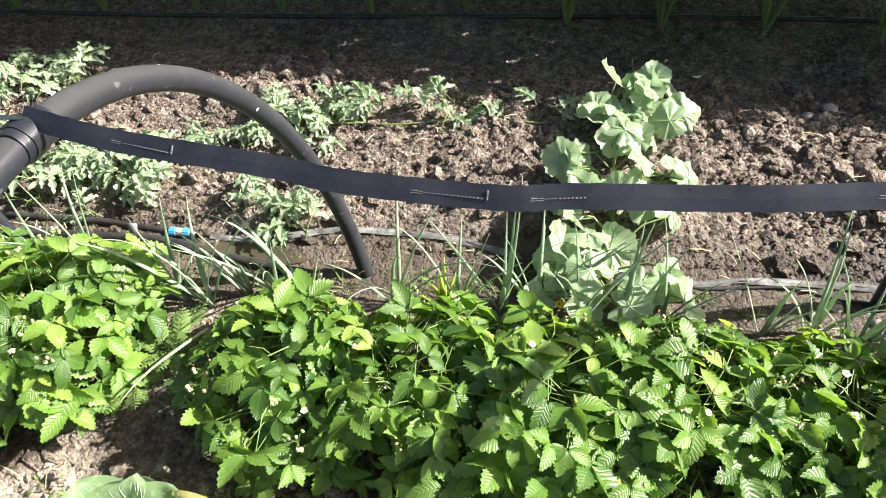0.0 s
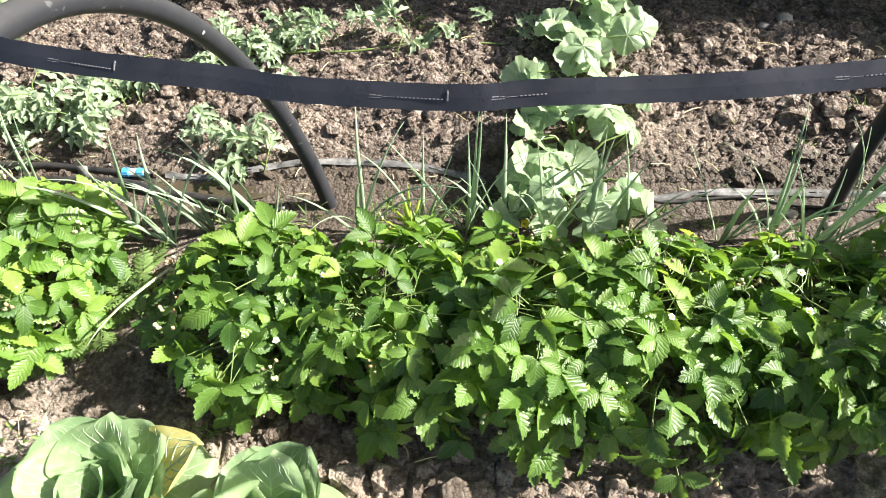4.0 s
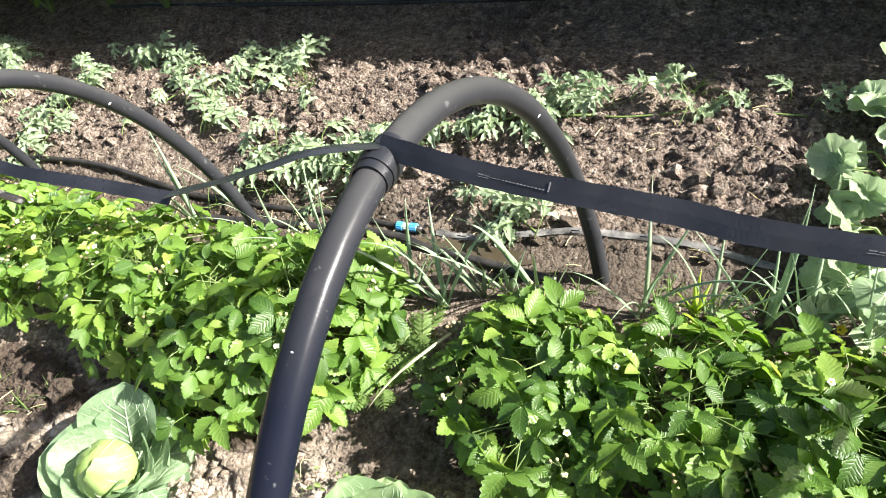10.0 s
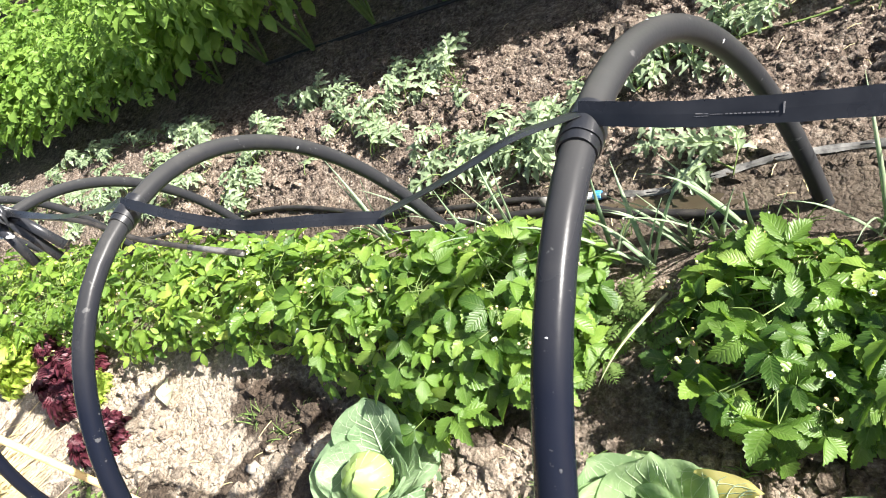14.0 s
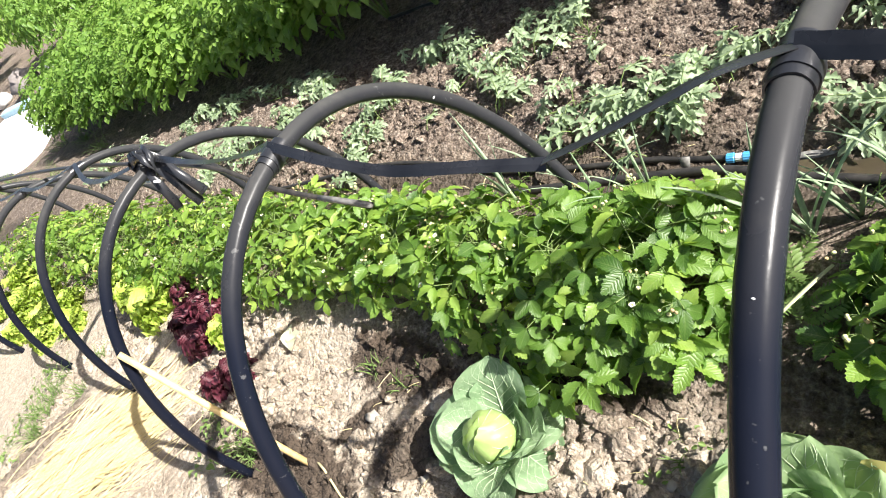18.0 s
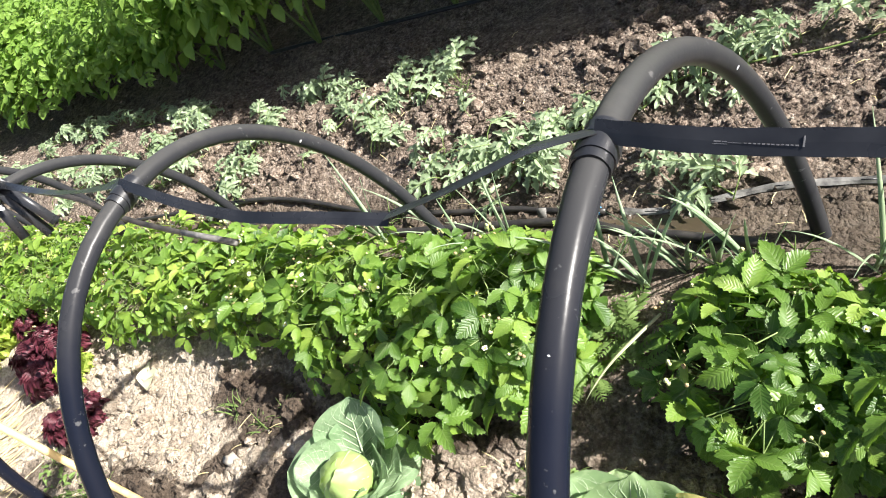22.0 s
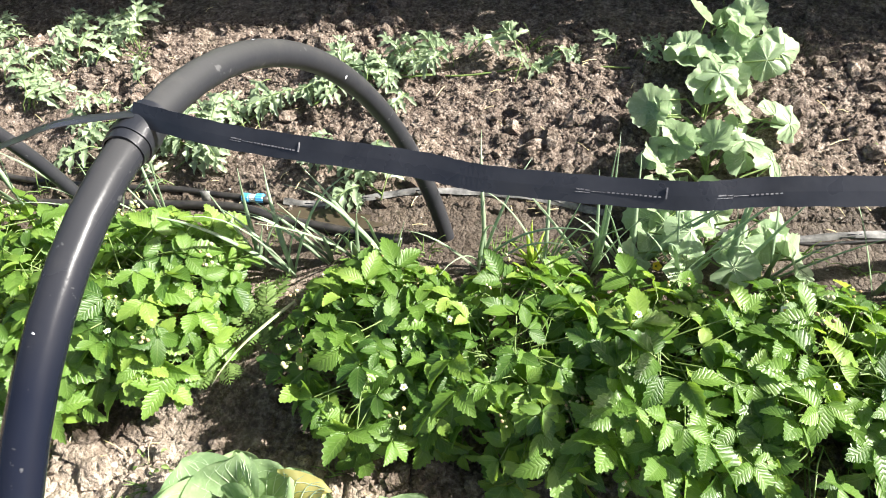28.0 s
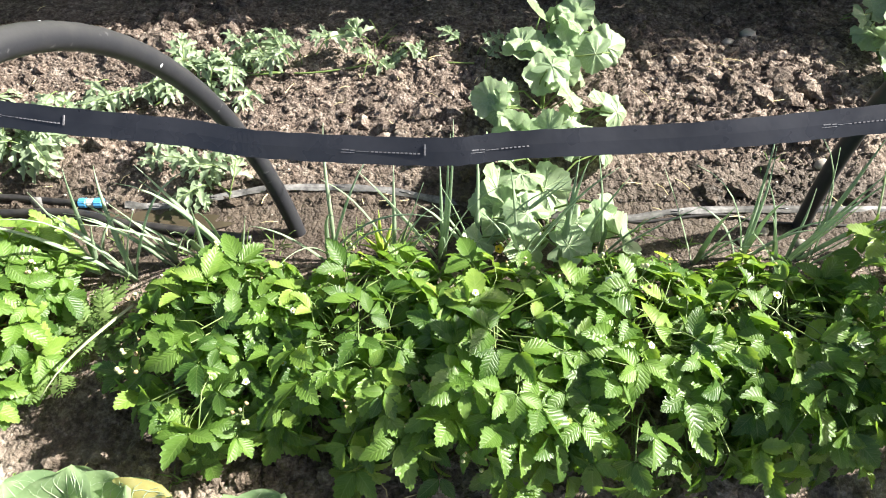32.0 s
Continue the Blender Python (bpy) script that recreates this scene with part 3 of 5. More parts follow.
def tape_span(parent, points, twist=None, marks=(), wide=TAPE_W):
    pts = smooth_line(points, 16)
    n = len(pts)
    across, widths = [], []
    for i, p in enumerate(pts):
        way = (pts[min(i + 1, n - 1)] - pts[max(i - 1, 0)]).normalized()
        a = FACING.cross(way).normalized()
        if twist:
            a = Matrix.Rotation(radians(twist(i / (n - 1)) + 1.5 * math.sin(i * 0.41) + 3 * math.sin(i * 0.13 + 1)), 3, way) @ a
        across.append(a)
        widths.append(wide * (1 + 0.03 * math.sin(i * 1.7)))
    s = Shape().ribbon([p - parent.location for p in pts], widths, across, 0.0012, 0, 0.02)
    part("tape", s.mesh("tape", [TAPE], False), parent)
    for f in marks:
        k = f * (n - 1)
        i = min(int(k), n - 2)
        p = pts[i].lerp(pts[i + 1], k - i)
        way = (pts[i + 1] - pts[i]).normalized()
        a = across[i]
        up = way.cross(a).normalized()
        m = Shape()
        o = p - parent.location + up * 0.0009 - a * 0.001

        def bar(u0, u1, v0, v1, lift=0.0003):
            q = [o + way * u + a * v + up * l for l in (-0.0008, lift) for u, v in ((u0, v0), (u1, v0), (u1, v1), (u0, v1))]
            m.add(q, [(0, 1, 2, 3), (4, 7, 6, 5), (0, 4, 5, 1), (1, 5, 6, 2), (2, 6, 7, 3), (3, 7, 4, 0)])

        bar(0.0, 0.012, -0.0016, -0.0011)
        bar(0.001, 0.007, 0.0004, 0.0014)
        bar(0.008, 0.012, 0.0002, 0.0010)
        bar(0.013, 0.024, -0.0003, 0.0001)
        for d in range(12):
            bar(0.026 + d * 0.0036, 0.028 + d * 0.0036, -0.0005, 0.0005, 0.0004)
        bar(0.071, 0.0722, -0.001, 0.008)
        part("emitter", m.mesh("emitter", [TAPE_MARK], False), parent, label="moulded drip emitter strip on the tape")


WRAP = {"A": 0.486, "B": 0.485, "C": 0.45, "D": 0.45, "E": 0.45, "F": 0.45, "Z": 0.48}
KNOT = {k: hoop_point(k, u) for k, u in WRAP.items()}
ridge = thing("drip_tape", (-0.34, 0.77, 0.0), "black flat drip irrigation tape strung along the hoop tops", "drip tape")


def top(key, lift=0.022):
    p, way = KNOT[key]
    return p + Vector((0, -0.25, 1)).normalized() * lift


zz, aa, bb, cc, dd = (top(k) for k in "ZABCD")
tape_span(ridge, [aa, (-0.229, 0.755, 0.793), (-0.057, 0.73, 0.791), (0.015, 0.713, 0.792), (0.164, 0.699, 0.795), (0.237, 0.706, 0.796), (0.389, 0.711, 0.800), (0.536, 0.718, 0.811), (0.683, 0.725, 0.822), zz], lambda u: 2 - 3 * math.sin(u * 11), (0.105, 0.385, 0.485, 0.74), TAPE_W * 0.89)
kink = Vector((-0.608, 0.732, 0.746))
tape_span(ridge, [aa, (-0.40, 0.748, 0.814), (-0.454, 0.740, 0.798), (-0.53, 0.735, 0.771), kink], lambda u: 60, wide=0.0185)
tape_span(ridge, [kink + Vector((0.003, -0.003, -0.003)), (-0.717, 0.736, 0.746), (-0.817, 0.741, 0.747), (-0.88, 0.746, 0.751), (-0.981, 0.757, 0.772), bb], lambda u: 10 + 8 * math.sin(u * 9), wide=0.0165)
tape_span(ridge, [bb, (-1.35, 0.84, 0.745), (-1.62, 0.90, 0.70), cc], lambda u: 25 + 45 * math.sin(u * 3.1), wide=0.018)
tape_span(ridge, [cc, (-2.2, 0.93, 0.68), (-2.5, 0.98, 0.65), dd], lambda u: 40, wide=0.018)
tape_span(ridge, [dd, (-3.1, 1.03, 0.62), top("E")], lambda u: 40, wide=0.018)
tape_span(ridge, [top("E"), (-3.8, 1.05, 0.58), top("F")], lambda u: 40, wide=0.018)
for k in "ZABCDEF":
    p, way = KNOT[k]
    hoop = HOOP[k]
    part("tape_wrap", wrap_mesh(p - hoop.location + way * 0.014, way, PIPE_SIZE.get(k, 0.0150), 0.056), hoop, label="drip tape wound tightly round the pipe")
rng = random.Random(21)
for k in "AB":
    for n in range(4):
        p, way = hoop_point(k, rng.uniform(0.22, 0.95) if n else 0.275)
        side = way.cross(Vector((0, 0, 1))).normalized()
        out = (Vector((0.1, -0.75, 0.65)) + side * rng.uniform(-0.4, 0.4)).normalized()
        out = (out - way * out.dot(way)).normalized()
        size = 0.0035 if n == 0 else rng.uniform(0.0012, 0.0026)
        s = Shape().blob((0, 0, 0), (size, size * 0.6, 0.0006), n, 0.3, 4, 7)
        part("paint_speck", s.mesh("paint_speck", [WHITE]), HOOP[k], aim(p - HOOP[k].location + out * PIPE_SIZE[k], out, way), "tiny pale speck stuck on the pipe")


# ---------------------------------------------------------------- strawberry bed
def leaflet(shape, long, wide, teeth, droop, fold, seed, m):
    """One serrated ovate blade along +y, folded along its midrib, its edge teeth pointing forward."""
    rng = random.Random(seed)
    ph, skew = rng.uniform(0, 6.28), rng.uniform(-0.08, 0.08)
    n = teeth * 2 + 1
    first = len(shape.v)
    verts, faces = [], []
    for k in range(n + 1):
        q = k / n
        yq = 0.5 - 0.5 * math.cos(math.pi * q)
        tooth = 1.04 if k % 2 else 0.84
        mid = 0.95 * yq ** 1.15 if k < n else 1.0
        for s in (-1, 0, 1):
            x = s * wide / 2 * math.sin(math.pi * min(0.985, 0.02 + 0.96 * yq ** 0.92)) ** 0.9 * (tooth if abs(s) == 1 and q > 0.25 else 1.0)
            y = mid + (yq + (0.036 if k % 2 else -0.012) - mid) * abs(s) if k < n else mid
            z = fold * 0.7 * abs(x) - droop * y * y * long
            z += 0.035 * long * math.sin(ph + y * 6 + s * 1.5) * abs(s)
            shape.uv[first + len(verts)] = ((s + 1) / 2, min(1.0, max(0.0, y)))
            verts.append((x + skew * long * y * y, y * long, z))
    for k in range(n):
        for c in range(2):
            p = k * 3 + c
            faces.append((p, p + 1, p + 4, p + 3))
    return shape.add(verts, faces, 0, m)


def berry_leaf_mesh(seed, long=0.062, mat=BERRY_LEAF, teeth=9):
    rng = random.Random(seed)
    s = Shape()
    for k, turn in enumerate((0, 74, -74)):
        size = long * (1.0 if k == 0 else 0.88) * rng.uniform(0.92, 1.06)
        m = pose(0, 0, 0, rng.uniform(-10, 18), rng.uniform(-12, 12), turn + rng.uniform(-12, 12)) @ pose(0, 0.004, 0)
        leaflet(s, size, size * (rng.uniform(0.58, 0.70) if mat is BERRY_LEAF else rng.uniform(0.46, 0.58)), teeth, rng.uniform(0.05, 0.55), rng.uniform(0.35, 1.0), seed * 7 + k, m)
    bend = rng.uniform(-0.02, 0.02)
    s.tube([(0, 0, 0), (bend, -0.05, -0.045), (bend * 1.5, -0.06, -0.10)], [0.0012, 0.0015, 0.0018], 4, 1, False)
    return s.mesh("leaf", [mat, BERRY_STEM])


def flower_mesh(seed, petal=0.008):
    rng = random.Random(seed)
    s = Shape()
    for k in range(5):
        m = pose(0, 0, 0, rng.uniform(5, 25), 0, k * 72 + rng.uniform(-6, 6))
        leaf_grid(s, lambda u: math.sin(math.pi * min(1, u * 0.82 + 0.1)) ** 0.6, petal, petal * 0.95, 3, 0.2, 0, 0, 0, 0, 0, m, k, 2)
    return s.mesh("flower", [PETAL])


EYE_MESH = Shape().blob((0, 0, 0.001), (0.003, 0.003, 0.0025), 1, 0.1, 4, 6).mesh("flower_eye", [YELLOW])
STALK_MESH = Shape().tube([(0, 0, 0), (0.004, 0.002, -0.03), (0.01, 0.004, -0.07)], 0.0008, 4, 0, False).mesh("flower_stalk", [BERRY_STEM])
BIG = [berry_leaf_mesh(k, 0.060) for k in range(9)]
SMALL = [berry_leaf_mesh(20 + k, 0.050, BERRY_PALE, 6) for k in range(6)]
FLOWERS = [flower_mesh(k) for k in range(3)]


def truss_mesh(seed):
    """A thin branched stalk with small unripe berries and dry flower remains."""
    rng = random.Random(seed)
    s = Shape()
    s.tube([(0, 0, -0.05), (0.004, 0.01, -0.01), (0, 0.022, 0.0)], 0.0008, 4, 1, False)
    for k in range(6):
        a = rng.uniform(0, 6.28)
        tip = Vector((0.020 * math.cos(a), 0.022 + 0.016 * math.sin(a), rng.uniform(-0.014, 0.012)))
        s.tube([(0, 0.022, 0), tip * 0.6 + Vector((0, 0.009, 0.005)), tip], 0.0006, 3, 1, False)
        e = rng.uniform(0.0024, 0.0042)
        s.blob(tip, (e, e, e * 1.25), seed * 9 + k, 0.12, 4, 6, 0 if k % 3 else 2)
    return s.mesh("fruit_truss", [UNRIPE, BERRY_STEM, HUSK])


UNRIPE = plain_material("unripe berry", (0.42, 0.45, 0.18), (0.62, 0.60, 0.34), 0.5, 200)
HUSK = plain_material("dry flower husk", (0.34, 0.22, 0.11), (0.52, 0.38, 0.20), 0.8, 200)
TRUSSES = [truss_mesh(k) for k in range(4)]


def strawberry(cx, cy, rx, ry, h, count, meshes, seed, label, flowers=3, trusses=9):
    rng = random.Random(seed)
    base = Vector((cx, cy, ground_z(cx, cy)))
    plant = thing("strawberry_plant", base, label, "strawberry plant", "strawberry bed")
    for k in range(7):
        a, r = rng.uniform(0, 6.28), rng.uniform(0.3, 0.8)
        tip = Vector((rx * r * math.cos(a), ry * r * math.sin(a), h * 0.5 * math.sqrt(1 - r * r)))
        s = Shape().tube([(0, 0, -0.01), tip * 0.5 + Vector((0, 0, 0.02)), tip], [0.002, 0.0016, 0.0012], 5, 0, False)
        part("stalk", s.mesh("stalk", [BERRY_STEM]), plant)
    part("crown", Shape().blob((0, 0, 0.0), (0.022, 0.022, 0.02), seed, 0.3).mesh("crown", [BROWN]), plant)
    for k in range(count):
        a = rng.uniform(0, 2 * math.pi)
        r = math.sqrt(rng.random())
        deep = 1.0 if rng.random() < 0.72 else rng.uniform(0.55, 0.9)
        jag = rng.uniform(0.84, 1.10)
        up = math.sqrt(max(0.0, 1 - r ** 3.2))
        skirt = k % 10 < 3
        if skirt:
            r, up, deep, jag = rng.uniform(0.72, 0.98), rng.uniform(0.02, 0.62), 1.0, 1.0
        x, y, z = rx * r * math.cos(a) * jag, ry * r * math.sin(a) * jag, h * (up * jag * deep) + 0.012
        out = Vector((math.cos(a) * r / rx, math.sin(a) * r / ry, 0)) * 0.14
        normal = Vector((0, 0, 0.75)) + out * rng.uniform(0.5, 1.35) + SUN_WAY * 0.22 + Vector((rng.uniform(-1, 1), rng.uniform(-1, 1), 0)) * 0.66
        ahead = Vector((math.cos(a), math.sin(a), 0)) + Vector((rng.uniform(-1, 1), rng.uniform(-1, 1), rng.uniform(-0.2, 0.7))) * 0.6
        if skirt:
            normal = Vector((math.cos(a) + rng.uniform(-.4, .4), math.sin(a) + rng.uniform(-.4, .4), rng.uniform(0.1, 0.7)))
            ahead = Vector((math.cos(a) * 0.6 + rng.uniform(-.5, .5), math.sin(a) * 0.6 + rng.uniform(-.5, .5), -0.8))
        lift = base.z + z - ground_z(cx + x, cy + y)
        if lift < 0.02:
            z += 0.02 - lift
        part("leaf", rng.choice(meshes), plant, aim((x, y, z), normal, ahead, rng.uniform(0.55, 1.18)))
    for k in range(flowers):
        a, r = rng.uniform(0, 6.28), math.sqrt(rng.random()) * 0.9
        z = h * math.sqrt(1 - r * r) * 1.05 + 0.03
        bloom = part("flower", rng.choice(FLOWERS), plant, aim((rx * r * math.cos(a), ry * r * math.sin(a), z), (rng.uniform(-.4, .4), rng.uniform(-.6, .1), 1), (rng.random(), 1, 0), rng.uniform(0.8, 1.15)), "small white five-petalled flower")
        part("flower_eye", EYE_MESH, bloom)
        part("flower_stalk", STALK_MESH, bloom)
    for k in range(trusses):
        a, r = rng.uniform(0, 6.28), rng.uniform(0.35, 1.02)
        z = max(0.03, h * math.sqrt(max(0.0, 1 - min(r, 1.0) ** 3)) * rng.uniform(0.85, 1.08) + 0.015)
        z = max(z, ground_z(cx + rx * r * math.cos(a), cy + ry * r * math.sin(a)) - base.z + 0.02)
        part("fruit_truss", rng.choice(TRUSSES), plant, aim((rx * r * math.cos(a), ry * r * math.sin(a), z), (rng.uniform(-.5, .5), rng.uniform(-.9, .1), 1), (math.cos(a), math.sin(a), 0.2), rng.uniform(0.8, 1.3)), "thin stalk with small unripe berries")
    return plant


LUSH = "bushy strawberry plant with serrated bright green leaves and white flowers"
# last two bushes: added beyond view, over-tall to shade the bed's right front
for k, (cx, cy, rx, ry, h) in enumerate([(-0.26, 0.955, 0.19, 0.215, 0.15), (0.02, 0.94, 0.22, 0.22, 0.16), (0.27, 0.905, 0.22, 0.235, 0.17), (0.53, 0.905, 0.24, 0.235, 0.17), (0.80, 0.92, 0.20, 0.22, 0.16), (1.15, 0.90, 0.25, 0.33, 0.36), (1.42, 0.88, 0.27, 0.36, 0.38)]):
    strawberry(cx, cy, rx, ry, h, 205 if k < 6 else 150, BIG, 100 + k, LUSH, 4)
for k, (cx, cy, rx, ry, h) in enumerate([(-0.78, 1.03, 0.19, 0.22, 0.19), (-0.98, 0.99, 0.20, 0.25, 0.20), (-1.25, 1.05, 0.22, 0.21, 0.18), (-1.55, 1.09, 0.22, 0.20, 0.16), (-1.85, 1.11, 0.23, 0.20, 0.15)]):
    strawberry(cx, cy, rx, ry, h, 205, BIG if k < 2 else SMALL + BIG[:2], 200 + k, LUSH, 3)
for k in range(10):
    strawberry(-2.15 - 0.34 * k, 1.13 + 0.01 * k, 0.26, 0.24, 0.16 - 0.005 * max(0, k - 5), 150 - 9 * k, SMALL, 300 + k, "dense strawberry plant with small yellow-green leaves", 2)


# ---------------------------------------------------------------- blades, onions and grass
def blade(shape, base, lean, length, width, bend, seed=0, slot=0):
    rng = random.Random(seed)
    base, lean = Vector(base), Vector(lean).normalized()
    pts, wid, acr = [], [], []
    side = lean.cross(Vector((0, 0, 1)))
    side = side.normalized() if side.length > 0.05 else Vector((1, 0, 0))
    way, p = lean.copy(), base.copy()
    n = 9
    for i in range(n + 1):
        u = i / n
        pts.append(p.copy())
        wid.append(max(0.0006, width * min(1, 0.7 + u) * (1 - u ** 2.2)))
        acr.append(side)
        way = (way + Vector((0, 0, -1)) * bend * u / n * 2 + Vector((rng.uniform(-1, 1), rng.uniform(-1, 1), 0)) * 0.03).normalized()
        p = p + way * length / n
    shape.ribbon(pts, wid, acr, 0.0006, slot, 0.22)


def onion(x, y, blades, seed, label="slender grey-green onion blades beside the strawberry bed", mat=None, long=0.32):
    rng = random.Random(seed)
    base = Vector((x, y, ground_z(x, y) - 0.004))
    plant = thing("onion_plant", base, label, "onion plant", "onion row")
    for k in range(blades):
        s = Shape()
        a = rng.uniform(0, 6.28)
        lean = Vector((math.cos(a) * rng.uniform(0.2, 0.75), math.sin(a) * rng.uniform(0.1, 0.5) - 0.05, 1))
        blade(s, (rng.uniform(-.012, .012), rng.uniform(-.012, .012), 0), lean, long * rng.uniform(0.6, 1.15), rng.uniform(0.008, 0.014), rng.uniform(0.1, 1.5), seed * 31 + k)
        part("blade", s.mesh("blade", [mat or ONION_LEAF]), plant)


for k, (x, y, n) in enumerate([(-0.52, 1.15, 5), (-0.45, 1.20, 5), (-0.38, 1.22, 4), (-0.09, 1.20, 6), (0.06, 1.22, 5), (0.24, 1.24, 7), (0.34, 1.20, 6), (0.42, 1.19, 4), (0.74, 1.21, 5), (0.83, 1.20, 6), (0.90, 1.16, 6), (-0.88, 1.27, 5), (-1.02, 1.28, 5), (-1.32, 1.32, 4), (-0.60, 1.18, 4), (-0.30, 1.21, 4), (0.16, 1.21, 5), (0.52, 1.22, 4), (0.97, 1.20, 5), (1.12, 1.2, 4)]):
    onion(x, y, n + 1, 400 + k)
onion(0.03, 1.23, 9, 430, "yellowing young onion tuft in wet soil", GREEN_LETTUCE, 0.12)


def tuft(x, y, size, blades, seed, label="small green grass weed on bare soil"):
    rng = random.Random(seed)
    weed = thing("weed", (x, y, ground_z(x, y) - 0.003), label, "weed", "weeds")
    for k in range(blades):
        s = Shape()
        a = rng.uniform(0, 6.28)
        blade(s, (rng.uniform(-.3, .3) * size, rng.uniform(-.3, .3) * size, 0), (math.cos(a) * rng.uniform(0.2, 1.4), math.sin(a) * rng.uniform(0.2, 1.4), 1), size * rng.uniform(0.5, 1.2), 0.004, rng.uniform(0.3, 2), seed * 17 + k)
        part("blade", s.mesh("blade", [GRASS]), weed)


for k, (x, y, size, n) in enumerate([(-1.62, 0.76, 0.07, 16), (-1.50, 0.72, 0.07, 14), (-1.42, 0.78, 0.05, 10), (-2.02, 0.45, 0.09, 18), (-1.96, 0.40, 0.08, 14), (-0.62, 0.72, 0.04, 8), (-0.70, 0.66, 0.04, 8), (-0.50, 0.70, 0.03, 6), (-0.33, 0.72, 0.04, 8), (-3.3, 0.45, 0.10, 22), (-3.6, 0.5, 0.12, 24), (-3.54, 0.39, 0.13, 34), (-3.44, 0.22, 0.13, 34), (-3.62, 0.30, 0.12, 30), (-3.35, 0.62, 0.08, 18), (-1.98, 0.42, 0.10, 20), (-3.9, 0.72, 0.14, 26), (-3.5, 0.30, 0.10, 20), (-4.3, 0.85, 0.15, 26), (0.06, 1.26, 0.07, 14), (-0.05, 1.25, 0.06, 12), (0.15, 1.27, 0.06, 12), (0.30, 1.26, 0.06, 12), (-0.22, 1.26, 0.06, 10), (-0.42, 1.24, 0.06, 10), (0.50, 1.27, 0.05, 10), (0.72, 1.27, 0.06, 10), (0.20, 1.34, 0.05, 9), (-0.70, 1.24, 0.05, 10), (-6.5, 2.3, 0.24, 34), (-6.6, 1.8, 0.24, 34), (-6.4, 1.4, 0.24, 34), (-6.7, 2.7, 0.24, 34), (-6.5, 0.9, 0.22, 30), (-6.1, 1.75, 0.2, 30), (-5.2, 1.3, 0.16, 26), (-5.6, 1.8, 0.18, 28), (-5.9, 1.2, 0.18, 28), (-5.3, 2.1, 0.16, 26), (-4.9, 1.1, 0.15, 26), (-5.9, 2.3, 0.2, 28), (-6.1, 0.7, 0.18, 26), (-5.0, 0.5, 0.15, 24), (-0.02, 1.32, 0.05, 10), (0.12, 1.30, 0.05, 9), (-0.30, 1.24, 0.05, 9), (-0.60, 1.27, 0.05, 9), (0.98, 1.50, 0.05, 9), (0.82, 1.58, 0.04, 8), (-1.30, 1.40, 0.08, 12), (-1.15, 1.47, 0.09, 12), (-0.02, 1.92, 0.07, 10), (-1.2, 1.88, 0.07, 12), (0.62, 1.30, 0.05, 10), (1.15, 1.62, 0.05, 9)]):
    tuft(x, y, size, n, 500 + k)
DRY_BLADE = plain_material("withered blade", (0.29, 0.32, 0.16), (0.45, 0.45, 0.28), 0.6, 40)
s = Shape()
blade(s, (0, 0, 0), (-0.42, -0.70, 0.12), 0.24, 0.0095, 0.7, 3)
tagged(at(new("dry_blade", s.mesh("dry_blade", [DRY_BLADE])), (-0.46, 1.035, 0.072)), "pale withered onion blade hanging over the bed edge", "dry leaf")
s = Shape()
for k in range(7):
    leaf_grid(s, lambda u: math.sin(math.pi * min(1, u + 0.06)) ** 0.8, 0.022, 0.014, 4, 0.8, 0.6, 0.6, 1.5, 0.6, 0, pose(0, 0, 0, random.Random(k).uniform(-40, 60), 20 * k, 51 * k), k, 2)
tagged(at(new("withered_leaf", s.mesh("withered_leaf", [BROWN])), (-0.295, 0.90, 0.085)), "curled brown withered leaf on the strawberry plant", "dry leaf")


s = Shape()
for k, (a, e) in enumerate(((20, 28), (-48, 40))):
    leaf_grid(s, lambda u: math.sin(math.pi * min(1, u * 0.85 + 0.12)) ** 0.7, 0.085, 0.042, 9, 0.5, 0.1, 0.0, 1.2, 0.2, 0, pose(0, 0, 0.004, e, 0, a), k, 6)
tagged(at(new("fallen_leaf", s.mesh("fallen_leaf", [CABBAGE_PALE])), over(-2.02, 0.775, 0.004)), "pale bleached cabbage leaves lying on dry soil", "dry leaf")


def seedling(x, y, size, count, seed, label, mat, leaf=1.0):
    rng = random.Random(seed)
    plant = thing("seedling", (x, y, ground_z(x, y)), label, "seedling", "weeds")
    for k in range(count):
        s = Shape()
        a, r = rng.uniform(0, 6.28), rng.uniform(0.2, 1.0) * size
        at_ = Vector((r * math.cos(a), r * math.sin(a) * 0.8, 0))
        at_.z = max(0.012, ground_z(x + at_.x, y + at_.y) - plant.location.z + rng.uniform(0.01, 0.05))
        leaf_grid(s, lambda u: math.sin(math.pi * min(1, u * 0.9 + 0.06)) ** 0.75, 0.034, 0.021, 6, 0.4, 0.35, 0.0, 0.8, 0.35, 0, None, seed + k, 4)
        s.tube([(0, 0, 0), (0, -0.012, -0.014), (0, -0.016, -0.035)], 0.0008, 4, 0, False)
        part("leaf", s.mesh("leaf", [mat]), plant, aim(at_, (rng.uniform(-.6, .6), rng.uniform(-.8, .2), 1), (math.cos(a), math.sin(a), -0.1), leaf * rng.uniform(0.7, 1.25)))
    return plant


